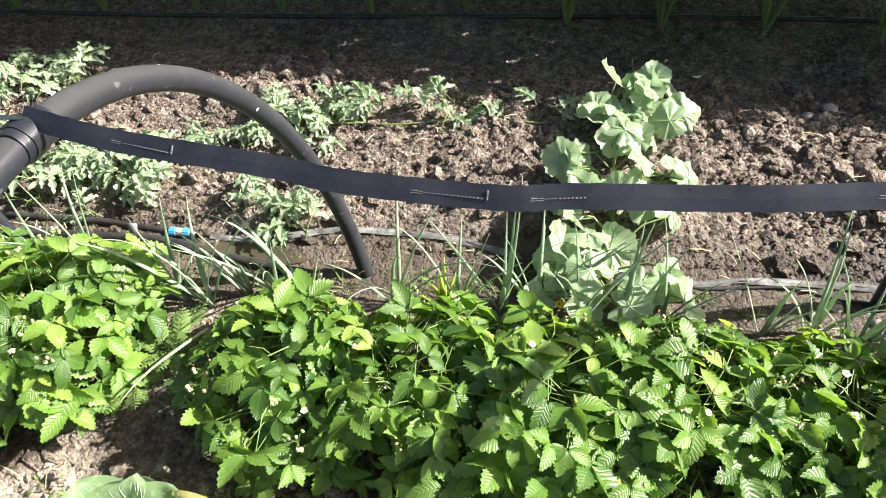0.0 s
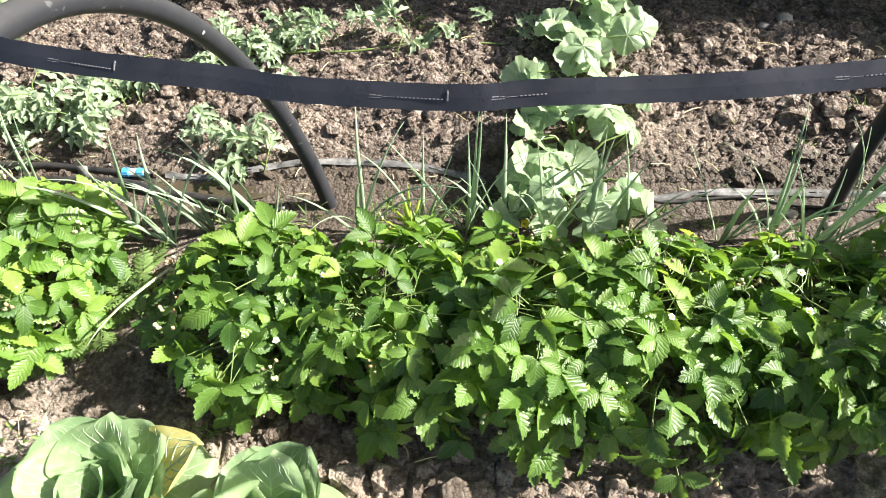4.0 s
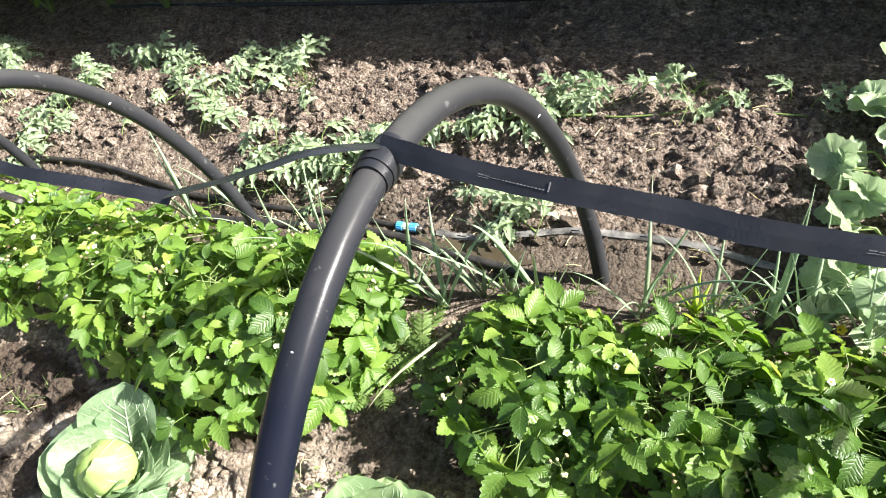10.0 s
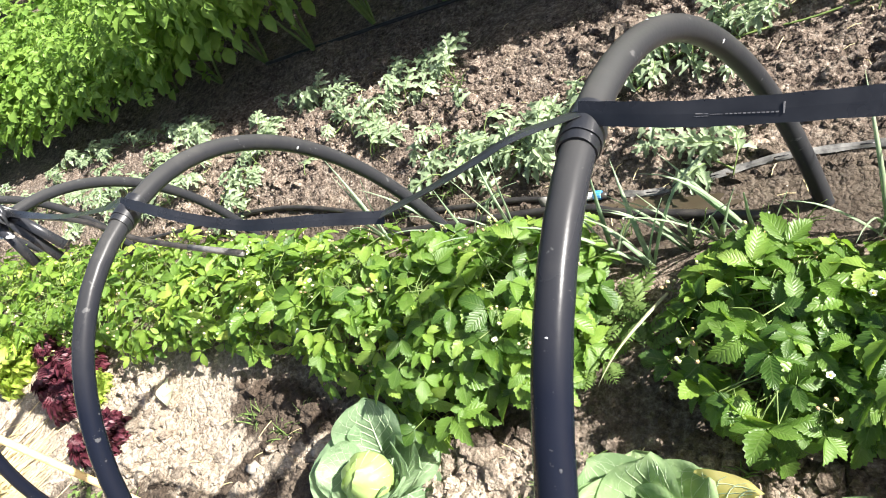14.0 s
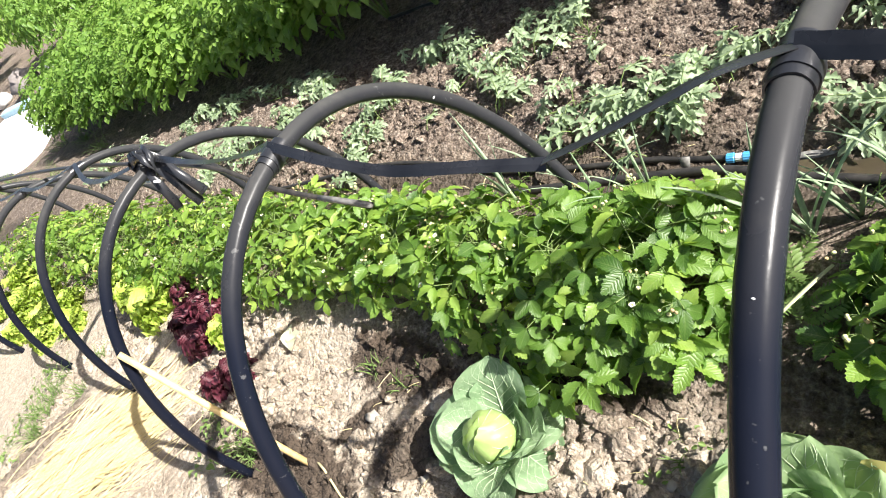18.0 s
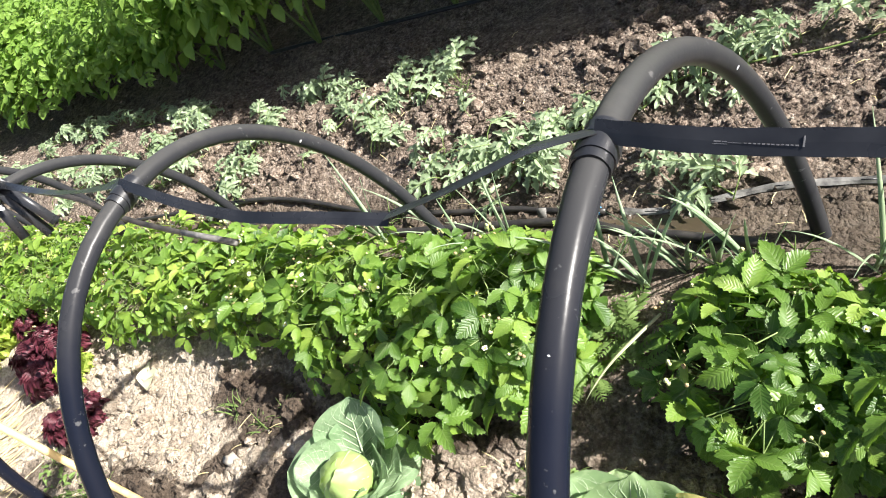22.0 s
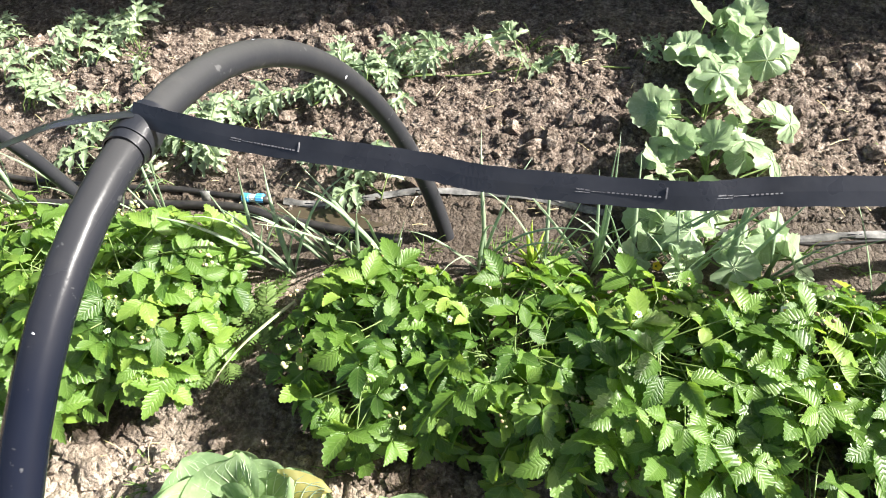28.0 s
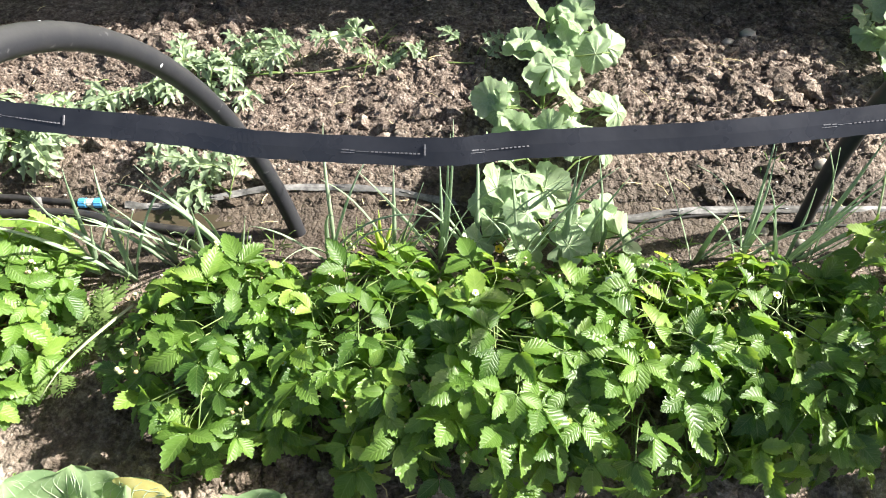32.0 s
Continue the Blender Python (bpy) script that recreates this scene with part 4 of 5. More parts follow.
def feathery(x, y, size, fronds, seed, label="feathery grey-green yarrow weed between strawberry plants"):
    rng = random.Random(seed)
    plant = thing("yarrow", (x, y, ground_z(x, y)), label, "weed", "weeds")
    for k in range(fronds):
        s = Shape()
        n = 9
        for i in range(n):
            u = (i + 1) / n
            w = size * 0.30 * math.sin(math.pi * min(1, u * 0.9 + 0.08))
            for sg in (-1, 1):
                leaf_grid(s, lambda v: math.sin(math.pi * min(1, v * 0.9 + 0.1)), w, w * 0.42, 3, 0, 0.3, 0, 2, 0.2, 0, pose(0, u * size, -0.2 * u * u * size, 0, 0, sg * 58), seed + i, 2)
        s.tube([(0, 0, 0), (0, size * 0.5, -0.05 * size), (0, size, -0.2 * size)], 0.0008, 4, 0, False)
        a = rng.uniform(0, 6.28)
        part("frond", s.mesh("frond", [GRASS]), plant, kind="stuff", m=aim((rng.uniform(-.03, .03), rng.uniform(-.03, .03), rng.uniform(0.01, 0.04)), (math.cos(a) * -0.6, math.sin(a) * -0.6, 1), (math.cos(a), math.sin(a), 0.5), rng.uniform(0.7, 1.2)))


seedling(-0.985, 0.790, 0.075, 20, 81, "pale yellow-green young runner leaves beside a cabbage", BERRY_PALE)
seedling(-0.93, 0.84, 0.05, 9, 82, "pale yellow-green young runner leaves beside a cabbage", BERRY_PALE)
for k, (x, y, r, n) in enumerate(((-2.24, 0.485, 0.06, 16), (-2.14, 0.43, 0.07, 18), (-2.17, 0.36, 0.06, 14), (-2.04, 0.43, 0.05, 8), (-3.64, 0.12, 0.12, 24), (-3.66, 0.28, 0.12, 26), (-3.75, 0.42, 0.10, 18), (-3.52, 0.03, 0.08, 14), (-3.76, 0.52, 0.08, 12), (-0.70, 0.70, 0.05, 9), (-0.62, 0.70, 0.05, 9), (-0.74, 0.61, 0.04, 7))):
    seedling(x, y, r, n, 90 + k, "small leafy grey-green weed on dry soil", GRASS, 0.62 if x < -1 else 0.36)
feathery(-0.55, 1.02, 0.09, 14, 61)
feathery(-0.50, 0.94, 0.07, 10, 62)
feathery(-0.60, 0.93, 0.07, 9, 63)


# ---------------------------------------------------------------- melon and watermelon
def palm_leaf(shape, radius, lobes, depth, cup, wave, seed, slot=0, m=None, segs=30):
    rng = random.Random(seed)
    ph = rng.uniform(0, 6)
    verts, faces = [(0, 0, 0)], []
    rings = 4

    def high(r, u, a):
        return cup * r * r / radius + wave * radius * u * u * (math.sin(ph + 5 * a) + 0.5 * math.sin(8 * a - ph)) + 0.05 * radius * u * math.cos(10 * a)

    for a in (-120, -72, -36, 0, 36, 72, 120):
        a = radians(a)
        for fork in (-0.22, 0.0, 0.22):
            line = []
            for u in (0.0, 0.25, 0.45, 0.65, 0.85):
                if fork and u < 0.25:
                    continue
                e = a + fork * max(0.0, u - 0.45) / 0.4
                line.append(Vector((radius * u * math.sin(e), radius * u * math.cos(e), high(radius * u, u, e) + 0.0008)))
            shape.tube([m @ p for p in line] if m is not None else line, [0.0012, 0.0010, 0.0008, 0.0006, 0.0003][-len(line):], 4, 2, False)
    for i in range(1, rings + 1):
        u = i / rings
        for j in range(segs):
            a = -math.pi + 2 * math.pi * (j + 0.5) / segs
            notch = 1 - 0.62 * math.exp(-((math.pi - abs(a)) / 0.28) ** 2)
            edge = (1 + depth * math.cos(lobes * a)) * notch * (1 + 0.03 * (1 if j % 2 else -1))
            r = radius * u * (edge if i == rings else (edge * u + (1 - u) * notch))
            z = high(r, u, a)
            verts.append((r * math.sin(a), r * math.cos(a), z))
    for j in range(segs):
        k = (j + 1) % segs
        faces.append((0, 1 + j, 1 + k))
        for i in range(rings - 1):
            a = 1 + i * segs
            faces.append((a + j, a + segs + j, a + segs + k, a + k))
    return shape.add(verts, [f[::-1] for f in faces], slot, m)


def melon_leaf_mesh(seed):
    rng = random.Random(seed)
    s = Shape()
    palm_leaf(s, 0.056, 5, 0.075, rng.uniform(-0.45, 0.40), 0.115, seed, 0, pose(0, 0.02, 0), 40)
    s.tube([(0, 0, 0), (0, -0.02, -0.03), (0.005, -0.03, -0.08)], [0.0018, 0.0022, 0.0025], 6, 1, False)
    return s.mesh("leaf", [MELON_LEAF, BERRY_STEM, MELON_VEIN])


MELON = [melon_leaf_mesh(k) for k in range(6)]


def trumpet_mesh():
    s = Shape()
    for k in range(5):
        leaf_grid(s, lambda u: math.sin(math.pi * min(1, u * 0.8 + 0.12)), 0.016, 0.014, 3, 0.4, -0.3, 0, 0, 0, 0, pose(0, 0, 0, 35, 0, 72 * k), k, 2)
    s.tube([(0, 0, 0.003), (0, 0, -0.012), (0.004, 0, -0.03)], [0.003, 0.0025, 0.0015], 6, 1)
    return s.mesh("flower", [YELLOW, BERRY_STEM])


TRUMPET = trumpet_mesh()


def vine(parent, points, radius=0.0028):
    pts = smooth_line(points, 8)
    part("vine", Shape().tube([p - parent.location for p in pts], radius, 6).mesh("vine", [BERRY_STEM]), parent)
    return pts


def melon(spine, count, spread, seed, label, rise=0.15, flowers=((0.0, 0.5),)):
    rng = random.Random(seed)
    first = Vector((*spine[0], ground_z(*spine[0])))
    plant = thing("melon_plant", first, label, "melon plant", "melon bed")
    pts = vine(plant, [over(*p) for p in spine], 0.004)
    for k in range(count):
        p = pts[int((k + 0.5) / count * len(pts))]
        off = Vector((rng.uniform(-spread, spread), rng.uniform(-spread, spread) * 0.5, 0))
        off.x += 0.015
        q = p + off
        q.z = ground_z(q.x, q.y) + rise * rng.uniform(0.45, 1.0) * max(0.45, 1 - abs(off.x) / spread * 0.5)
        normal = Vector((off.x * 1.5, -0.30, 0.7)) + SUN_WAY * 0.25 + Vector((rng.uniform(-1, 1), rng.uniform(-1, 1), 0)) * 0.78
        part("leaf", rng.choice(MELON), plant, aim(q - first, normal, (rng.uniform(-1, 1), rng.uniform(-1, 0.6), 0), rng.uniform(0.7, 1.12)))
        s = Shape()
        s.tube([p - first, (p + q) / 2 - first + Vector((0, 0, 0.03)), q - first - Vector((0, 0, 0.004))], [0.003, 0.0026, 0.002], 6, 0, False)
        part("leaf_stalk", s.mesh("leaf_stalk", [BERRY_STEM]), plant)
    for u, side in flowers:
        p = pts[int(u * (len(pts) - 1))] + Vector((side * spread, -0.02, 0.05))
        part("flower", TRUMPET, plant, aim(p - first, (0.1, -0.6, 0.8), (1, 0, 0)), "small yellow trumpet flower")
    tip = pts[-1]
    s = Shape().tube([tip - first, tip - first + Vector((0.0, 0.02, 0.06)), tip - first + Vector((0.012, 0.02, 0.10)), tip - first + Vector((0.0, 0.02, 0.14))], 0.0009, 5)
    part("tendril", s.mesh("tendril", [BERRY_STEM]), plant)


melon([(0.36, 1.22), (0.41, 1.32), (0.42, 1.45), (0.42, 1.58), (0.43, 1.72), (0.46, 1.84), (0.47, 1.95)], 58, 0.150, 11, "spreading melon vine with broad pale green leaves and yellow flowers", 0.14, ((0.0, -0.5), (0.05, -0.2), (0.12, 0.5), (0.75, 0.3)))
melon([(1.34, 1.70), (1.37, 1.82), (1.40, 1.96), (1.45, 2.1)], 12, 0.12, 12, "young melon vine with broad pale green leaves on dry soil", 0.12, ())


def watermelon_leaf_mesh(seed):
    rng = random.Random(seed)
    s = Shape()

    def side(w):
        return lambda u: w * math.sin(math.pi * min(1, u * 0.84 + 0.14)) ** 0.6 * (0.34 + 0.66 * abs(math.sin(7.6 * u + 0.4)))

    leaf_grid(s, side(1.0), 0.092, 0.030, 18, rng.uniform(-0.3, 0.6), 0.25, 0.5, 0.5, 0.3, 0, pose(0, 0, 0), seed, 4)
    for k, (y, a, size) in enumerate(((0.010, 74, 0.050), (0.010, -74, 0.050), (0.034, 56, 0.050), (0.034, -56, 0.050), (0.060, 44, 0.030), (0.060, -44, 0.030))):
        m = pose(0, y, 0, rng.uniform(-24, 10), rng.uniform(-20, 20), a + rng.uniform(-8, 8))
        leaf_grid(s, side(1.0), size, size * 0.44, 12, rng.uniform(-0.2, 0.6), 0.3, 0.5, 0.8, 0.3, 0, m, seed * 5 + k, 4, 0.15)
    s.tube([(0, 0.07, 0.001), (0, 0, 0.001), (0, -0.02, -0.02), (0.004, -0.03, -0.05)], [0.0006, 0.0014, 0.0016, 0.0018], 5, 1, False)
    return s.mesh("leaf", [WATER_LEAF, BERRY_STEM])


WATERMELON = [watermelon_leaf_mesh(k) for k in range(6)]


def watermelon(spine, count, spread, seed, label="creeping watermelon vine with lobed grey-green leaves on dug soil"):
    rng = random.Random(seed)
    first = Vector((*spine[0], ground_z(*spine[0])))
    plant = thing("watermelon_plant", first, label, "watermelon plant", "watermelon bed")
    pts = vine(plant, [over(*p) for p in spine], 0.0026)
    for k in range(count):
        p = pts[min(len(pts) - 1, int((k + 0.5) / count * len(pts)))]
        q = p + Vector((rng.gauss(0, spread * 0.55), rng.gauss(0, spread * 0.4), 0))
        q.z = ground_z(q.x, q.y) + rng.uniform(0.025, 0.085)
        normal = Vector((0, -0.2, 0.8)) + SUN_WAY * 0.3 + Vector((rng.uniform(-1, 1), rng.uniform(-1, 1), 0)) * 0.45
        part("leaf", rng.choice(WATERMELON), plant, aim(q - first, normal, (rng.uniform(-1, 1), rng.uniform(-1, 1), 0), rng.uniform(0.65, 1.12)))


for k, (spine, n, w) in enumerate([
    ([(-0.62, 1.72), (-0.42, 1.80), (-0.20, 1.80), (0.02, 1.84), (0.25, 1.83)], 26, 0.07),
    ([(-0.60, 1.68), (-0.50, 1.75), (-0.38, 1.78), (-0.28, 1.80)], 20, 0.08),
    ([(-0.52, 1.52), (-0.42, 1.46), (-0.36, 1.42)], 11, 0.07),
    ([(-0.95, 1.48), (-0.88, 1.56), (-0.80, 1.62), (-0.74, 1.70)], 22, 0.09),
    ([(-1.15, 1.54), (-1.0, 1.56), (-0.85, 1.55)], 18, 0.09),
    ([(-1.30, 1.58), (-1.12, 1.62), (-0.98, 1.64)], 12, 0.09),
    ([(-1.22, 1.92), (-1.30, 2.0), (-1.42, 2.02)], 14, 0.07),
    ([(-1.72, 1.74), (-1.6, 1.84), (-1.46, 1.94), (-1.3, 1.82)], 16, 0.09),
    ([(-1.55, 1.78), (-1.50, 1.72), (-1.48, 1.66)], 10, 0.07),
    ([(-2.08, 1.46), (-2.06, 1.62), (-2.05, 1.78), (-2.02, 1.86)], 34, 0.09),
    ([(-2.0, 2.0), (-1.86, 2.02), (-1.72, 1.98)], 14, 0.07),
    ([(-2.9, 1.70), (-2.75, 1.82), (-2.6, 1.90), (-2.45, 1.95)], 26, 0.09),
    ([(-3.3, 1.60), (-3.1, 1.70), (-2.95, 1.62)], 20, 0.10),
    ([(-3.9, 1.65), (-3.7, 1.80), (-3.5, 1.75)], 22, 0.12),
    ([(-2.55, 2.02), (-2.8, 2.05), (-3.05, 2.0)], 20, 0.08),
    ([(-3.2, 1.95), (-3.5, 2.02), (-3.8, 1.98)], 22, 0.10),
    ([(-2.35, 1.72), (-2.5, 1.62), (-2.7, 1.58)], 16, 0.08),
    ([(-4.7, 1.70), (-4.5, 1.85), (-4.2, 1.80)], 22, 0.14)]):
    watermelon(spine, int(n * 0.95), w * 1.05, 600 + k)


# ---------------------------------------------------------------- potato row
def potato_leaf(shape, size, m, seed):
    rng = random.Random(seed)
    f = lambda u: math.sin(math.pi * min(1, u ** 0.85 * 0.96 + 0.03)) ** 0.8  # noqa: E731
    for k, (y, a, w) in enumerate(((0.60, 0, 0.42), (0.42, 58, 0.34), (0.42, -58, 0.34), (0.2, 66, 0.28), (0.2, -66, 0.28))):
        mm = m @ pose(0, y * size, -0.08 * size * y, rng.uniform(-25, 5), rng.uniform(-15, 15), a + rng.uniform(-8, 8))
        leaf_grid(shape, f, w * size * 1.15, w * size * 0.72, 3, 0.3, 0.3, 0.6, 0.8, 0.25, 0, mm, seed + k, 2)


def potato_mesh(seed, leaves=290, big=1.0):
    rng = random.Random(seed)
    s = Shape()
    for k in range(leaves):
        a, r = rng.uniform(0, 6.28), math.sqrt(rng.random())
        h = 0.15 + 0.22 * r + (0.98 * math.sqrt(1 - r * r * 0.75) - 0.10 * r) * (rng.random() ** 0.5)
        p = Vector((0.34 * r * math.cos(a), 0.42 * r * math.sin(a), h))
        n = Vector((math.cos(a) * r * 0.7, math.sin(a) * r * 0.7, 0.6)) + Vector((rng.uniform(-1, 1), rng.uniform(-1, 1), 0)) * 0.35
        potato_leaf(s, big * rng.uniform(0.080, 0.125), aim(p, n, (math.cos(a) + rng.uniform(-.6, .6), math.sin(a) + rng.uniform(-.6, .6), -0.2)), seed * 100 + k)
    for k in range(300):
        a, r = rng.uniform(0, 6.28), math.sqrt(rng.random()) * 0.95
        p = Vector((0.34 * r * math.cos(a), 0.42 * r * math.sin(a), rng.uniform(0.44, 0.92) * math.sqrt(1 - r * r * 0.45)))
        n = Vector((math.cos(a) * r * 0.6, math.sin(a) * r * 0.6, 0.7)) + Vector((rng.uniform(-1, 1), rng.uniform(-1, 1), 0)) * 0.4
        leaf_grid(s, lambda u: math.sin(math.pi * min(1, u * 0.94 + 0.04)) ** 0.8, 0.085, 0.055, 3, 0.3, 0.3, 0.4, 0.8, 0.2, 0, aim(p, n, (math.cos(a), math.sin(a), -0.2)), seed + k, 2)
    return s.mesh("foliage", [POTATO_LEAF])


STEM = Shape().tube([(0, 0, -0.02), (0.06, 0.02, 0.25), (0.16, 0.02, 0.6)], [0.007, 0.006, 0.003], 6, 0, False).mesh("stem", [BERRY_STEM])
POTATO = [potato_mesh(40 + k, 230) for k in range(4)]
THIN_POTATO = [potato_mesh(50 + k, 105, 1.35) for k in range(2)]
rng = random.Random(77)
for row, (y0, lo, hi) in enumerate(((2.515, -5.95, 2.9), (3.05, -6.2, 2.9))):
    x = lo
    while x < hi:
        y = y0 + rng.uniform(-0.05, 0.05) + float(np.interp(x, (-1.2, -0.6, 1.0, 1.4), (0.0, 0.05, 0.05, -0.04)))
        plant = thing("potato_plant", (x, y, ground_z(x, y)), "leafy green potato bush in a shady dense row", "potato plant", "potato rows")
        tall = float(np.interp(x, (-2.9, -1.5, -0.2, 0.6, 1.2, 1.6), (0.55, 1.24, 1.18, 0.94, 0.88, 1.02)))
        turn = Matrix.Diagonal((1, 1, tall, 1)) @ pose(0, 0, 0, 0, 0, rng.uniform(0, 360)) @ Matrix.Scale(rng.uniform(0.9, 1.12), 4)
        part("foliage", rng.choice(POTATO if x < 0.4 and (row == 0 or x < -4.6) else THIN_POTATO), plant, turn, kind="stuff")
        for n in range(5):
            part("stem", STEM, plant, Matrix.Diagonal((1, 1, tall, 1)) @ pose(0, 0, 0, 0, 0, n * 72 + rng.uniform(-20, 20)))
        x += rng.uniform(0.30, 0.38)


# ---------------------------------------------------------------- cabbages
def cabbage_leaf_mesh(seed, long, wide, cup, droop, mat, wave=1.0, rib=1.0, freq=9.9):
    def f(u):
        w = 0.2 + 0.8 * math.sin(math.pi * (0.08 + 0.70 * u)) ** 0.9
        return w * math.sqrt(max(0.004, 1 - max(0.0, (u - 0.52) / 0.48) ** 2.6))

    s = Shape()
    leaf_grid(s, f, long, wide, 18, cup, droop, 0.0, wave, 0, 0, None, seed, 12, 0.0, freq)
    blade_mesh = s.mesh("leaf", [mat])
    ph = random.Random(seed).uniform(0, 6.28)

    def on(e, u):
        x, u = e * f(u) * wide / 2, min(u, 1.0)
        z = cup * x * x / wide * 4 - droop * u * u * long + wave * long * 0.05 * math.sin(ph + u * freq + e * (2 if freq < 10 else 5)) * (max(abs(e) ** 2.6, u ** 6) if freq > 10 else abs(e))
        return Vector((x, u * long, z + 0.0004))

    s = Shape()
    s.tube([on(0, u) for u in (0, .2, .4, .6, .8, .93)], [rib * r for r in (0.0050, 0.0040, 0.0028, 0.0019, 0.0011, 0.0006)], 6, 1, False)
    for u0, u1, side in ((0.05, 0.36, 0.95), (0.12, 0.52, 0.95), (0.22, 0.68, 0.92), (0.36, 0.82, 0.85), (0.50, 0.91, 0.72), (0.64, 0.96, 0.48)):
        for sg in (-1, 1):
            line = [on(sg * side * v ** 0.9, u0 + (u1 - u0) * v) for v in (0, 0.15, 0.3, 0.45, 0.6, 0.8, 1.0)]
            s.tube(line, [rib * r for r in (0.0015, 0.0014, 0.0012, 0.0011, 0.0009, 0.0007, 0.0004)], 4, 1, False)
            for w in (0.45, 0.7):
                q = u0 + (u1 - u0) * w
                s.tube([on(sg * side * w ** 0.9, q), on(sg * side * (w ** 0.9) * 0.98, q + 0.07), on(sg * side * (w ** 0.9) * 0.86, min(0.97, q + 0.14))], [rib * r for r in (0.0009, 0.0007, 0.0003)], 4, 1, False)
    return blade_mesh, s.mesh("rib", [mat, CABBAGE_RIB])


def leaf_with_rib(pair, plant, m, label=""):
    part("rib", pair[1], part("leaf", pair[0], plant, m, label))


def head_mesh(r):
    s = Shape().blob((0, 0, 0), (r, r, r * 0.93), 1, 0.0, 16, 24)
    for k, (turn, tip, cover) in enumerate(((40, 8, 1.9), (205, 14, 1.75))):
        verts, faces = [], []
        for i in range(9):
            for j in range(13):
                a, b = -0.25 + cover * i / 8, (j / 12 - 0.5) * 2.3 * math.sin(math.pi * (0.22 + 0.66 * i / 8))
                rr = r * (1.012 + 0.012 * k) + 0.0022 * math.sin(j * 1.3 + i) + (0.006 if i == 8 else 0)
                verts.append((rr * math.sin(b) * math.cos(a * 0.25), -rr * math.cos(b) * math.cos(a), rr * math.cos(b) * math.sin(a)))
        for i in range(8):
            for j in range(12):
                q = i * 13 + j
                faces.append((q, q + 1, q + 14, q + 13))
        s.add(verts, faces, 0, pose(0, 0, 0, tip, 0, turn))
    ribs = Shape()
    for k in range(14):
        a = k * 0.449
        ribs.tube([(r * 1.022 * math.sin(e) * math.cos(a + e * 0.3), r * 1.022 * math.sin(e) * math.sin(a + e * 0.3), r * 0.948 * math.cos(e)) for e in (0.4, 0.7, 0.9, 1.1, 1.4)], [0.0003, 0.0006, 0.0009, 0.0012, 0.0014], 4, 0, False)
    return s.mesh("head", [CABBAGE_HEART]), ribs.mesh("rib", [CABBAGE_RIB])


OUTER = [cabbage_leaf_mesh(k, 0.148, 0.172, 0.22, 0.16, CABBAGE_LEAF, 1.3, 0.6) for k in range(3)]
MIDDLE = [cabbage_leaf_mesh(5 + k, 0.135, 0.160, 0.34, 0.06, CABBAGE_LEAF, 1.2, 0.6) for k in range(3)]
LEAFY = [cabbage_leaf_mesh(20 + k, 0.150, 0.158, 0.16 + 0.10 * (k % 3), 0.10 + 0.12 * (k % 2), LEAFY_LEAF, 1.7, 0.55) for k in range(5)]
OLD = cabbage_leaf_mesh(9, 0.145, 0.115, 0.3, 0.1, CABBAGE_YELLOW, 1.4)
HEAD = head_mesh(0.058)


def cabbage(x, y, size, seed, head, label, old=None):
    rng = random.Random(seed)
    z = ground_z(x, y)
    plant = thing("cabbage", (x, y, z), label, "cabbage", "cabbages")
    part("stalk", Shape().tube([(0, 0, -0.02), (0, 0, 0.05)], [0.016, 0.02], 10).mesh("stalk", [CABBAGE_RIB]), plant)
    if head:
        core = part("head", HEAD[0], plant, pose(0.012, -0.024, 0.095 * size, 18, -8, seed * 40) @ Matrix.Scale(size, 4), "firm pale green cabbage head")
        part("rib", HEAD[1], core)
        leaf_with_rib(OUTER[1], plant, pose(0, 0, 0.03, 0, 0, 12) @ pose(0, 0.045, 0, 66, 4, 0) @ Matrix.Scale(size * 1.08, 4))
        rings = ((6, 8, 0.014, 0.92, OUTER, 0.020), (6, 33, 0.028, 0.92, OUTER, 0.030), (4, 54, 0.040, 0.82, MIDDLE, 0.052))
    else:
        rings = ((5, 20, 0.020, 0.98, LEAFY, 0.020), (5, 46, 0.030, 1.0, LEAFY, 0.030), (4, 66, 0.040, 0.92, LEAFY, 0.030), (3, 80, 0.050, 0.66, LEAFY, 0.008))
    for ring, (count, el, rise, big, meshes, out) in enumerate(rings):
        for k in range(count):
            a = 360 * (k + 0.5 * (ring % 2)) / count + rng.uniform(-14, 14)
            m = pose(0, 0, rise * size, 0, 0, a) @ pose(0, out, 0, el + rng.uniform(-9, 9), rng.uniform(-12, 12), 0) @ Matrix.Scale(size * big * rng.uniform(0.88, 1.08), 4)
            leaf_with_rib(rng.choice(meshes), plant, m)
    if old is not None:
        leaf_with_rib(OLD, plant, pose(0, 0, 0.05, 0, 0, old) @ pose(0, 0.075, 0, 46, 0, 0) @ Matrix.Scale(1.12, 4), "yellowed old outer leaf")
    return plant


cabbage(-1.105, 0.635, 1.03, 1, True, "green cabbage with a firm pale head and spread outer leaves")
cabbage(-0.475, 0.58, 1.10, 2, False, "leafy green cabbage with one yellowed outer leaf", -70)
cabbage(-0.165, 0.530, 1.0, 3, False, "leafy blue-green cabbage growing in cracked soil")


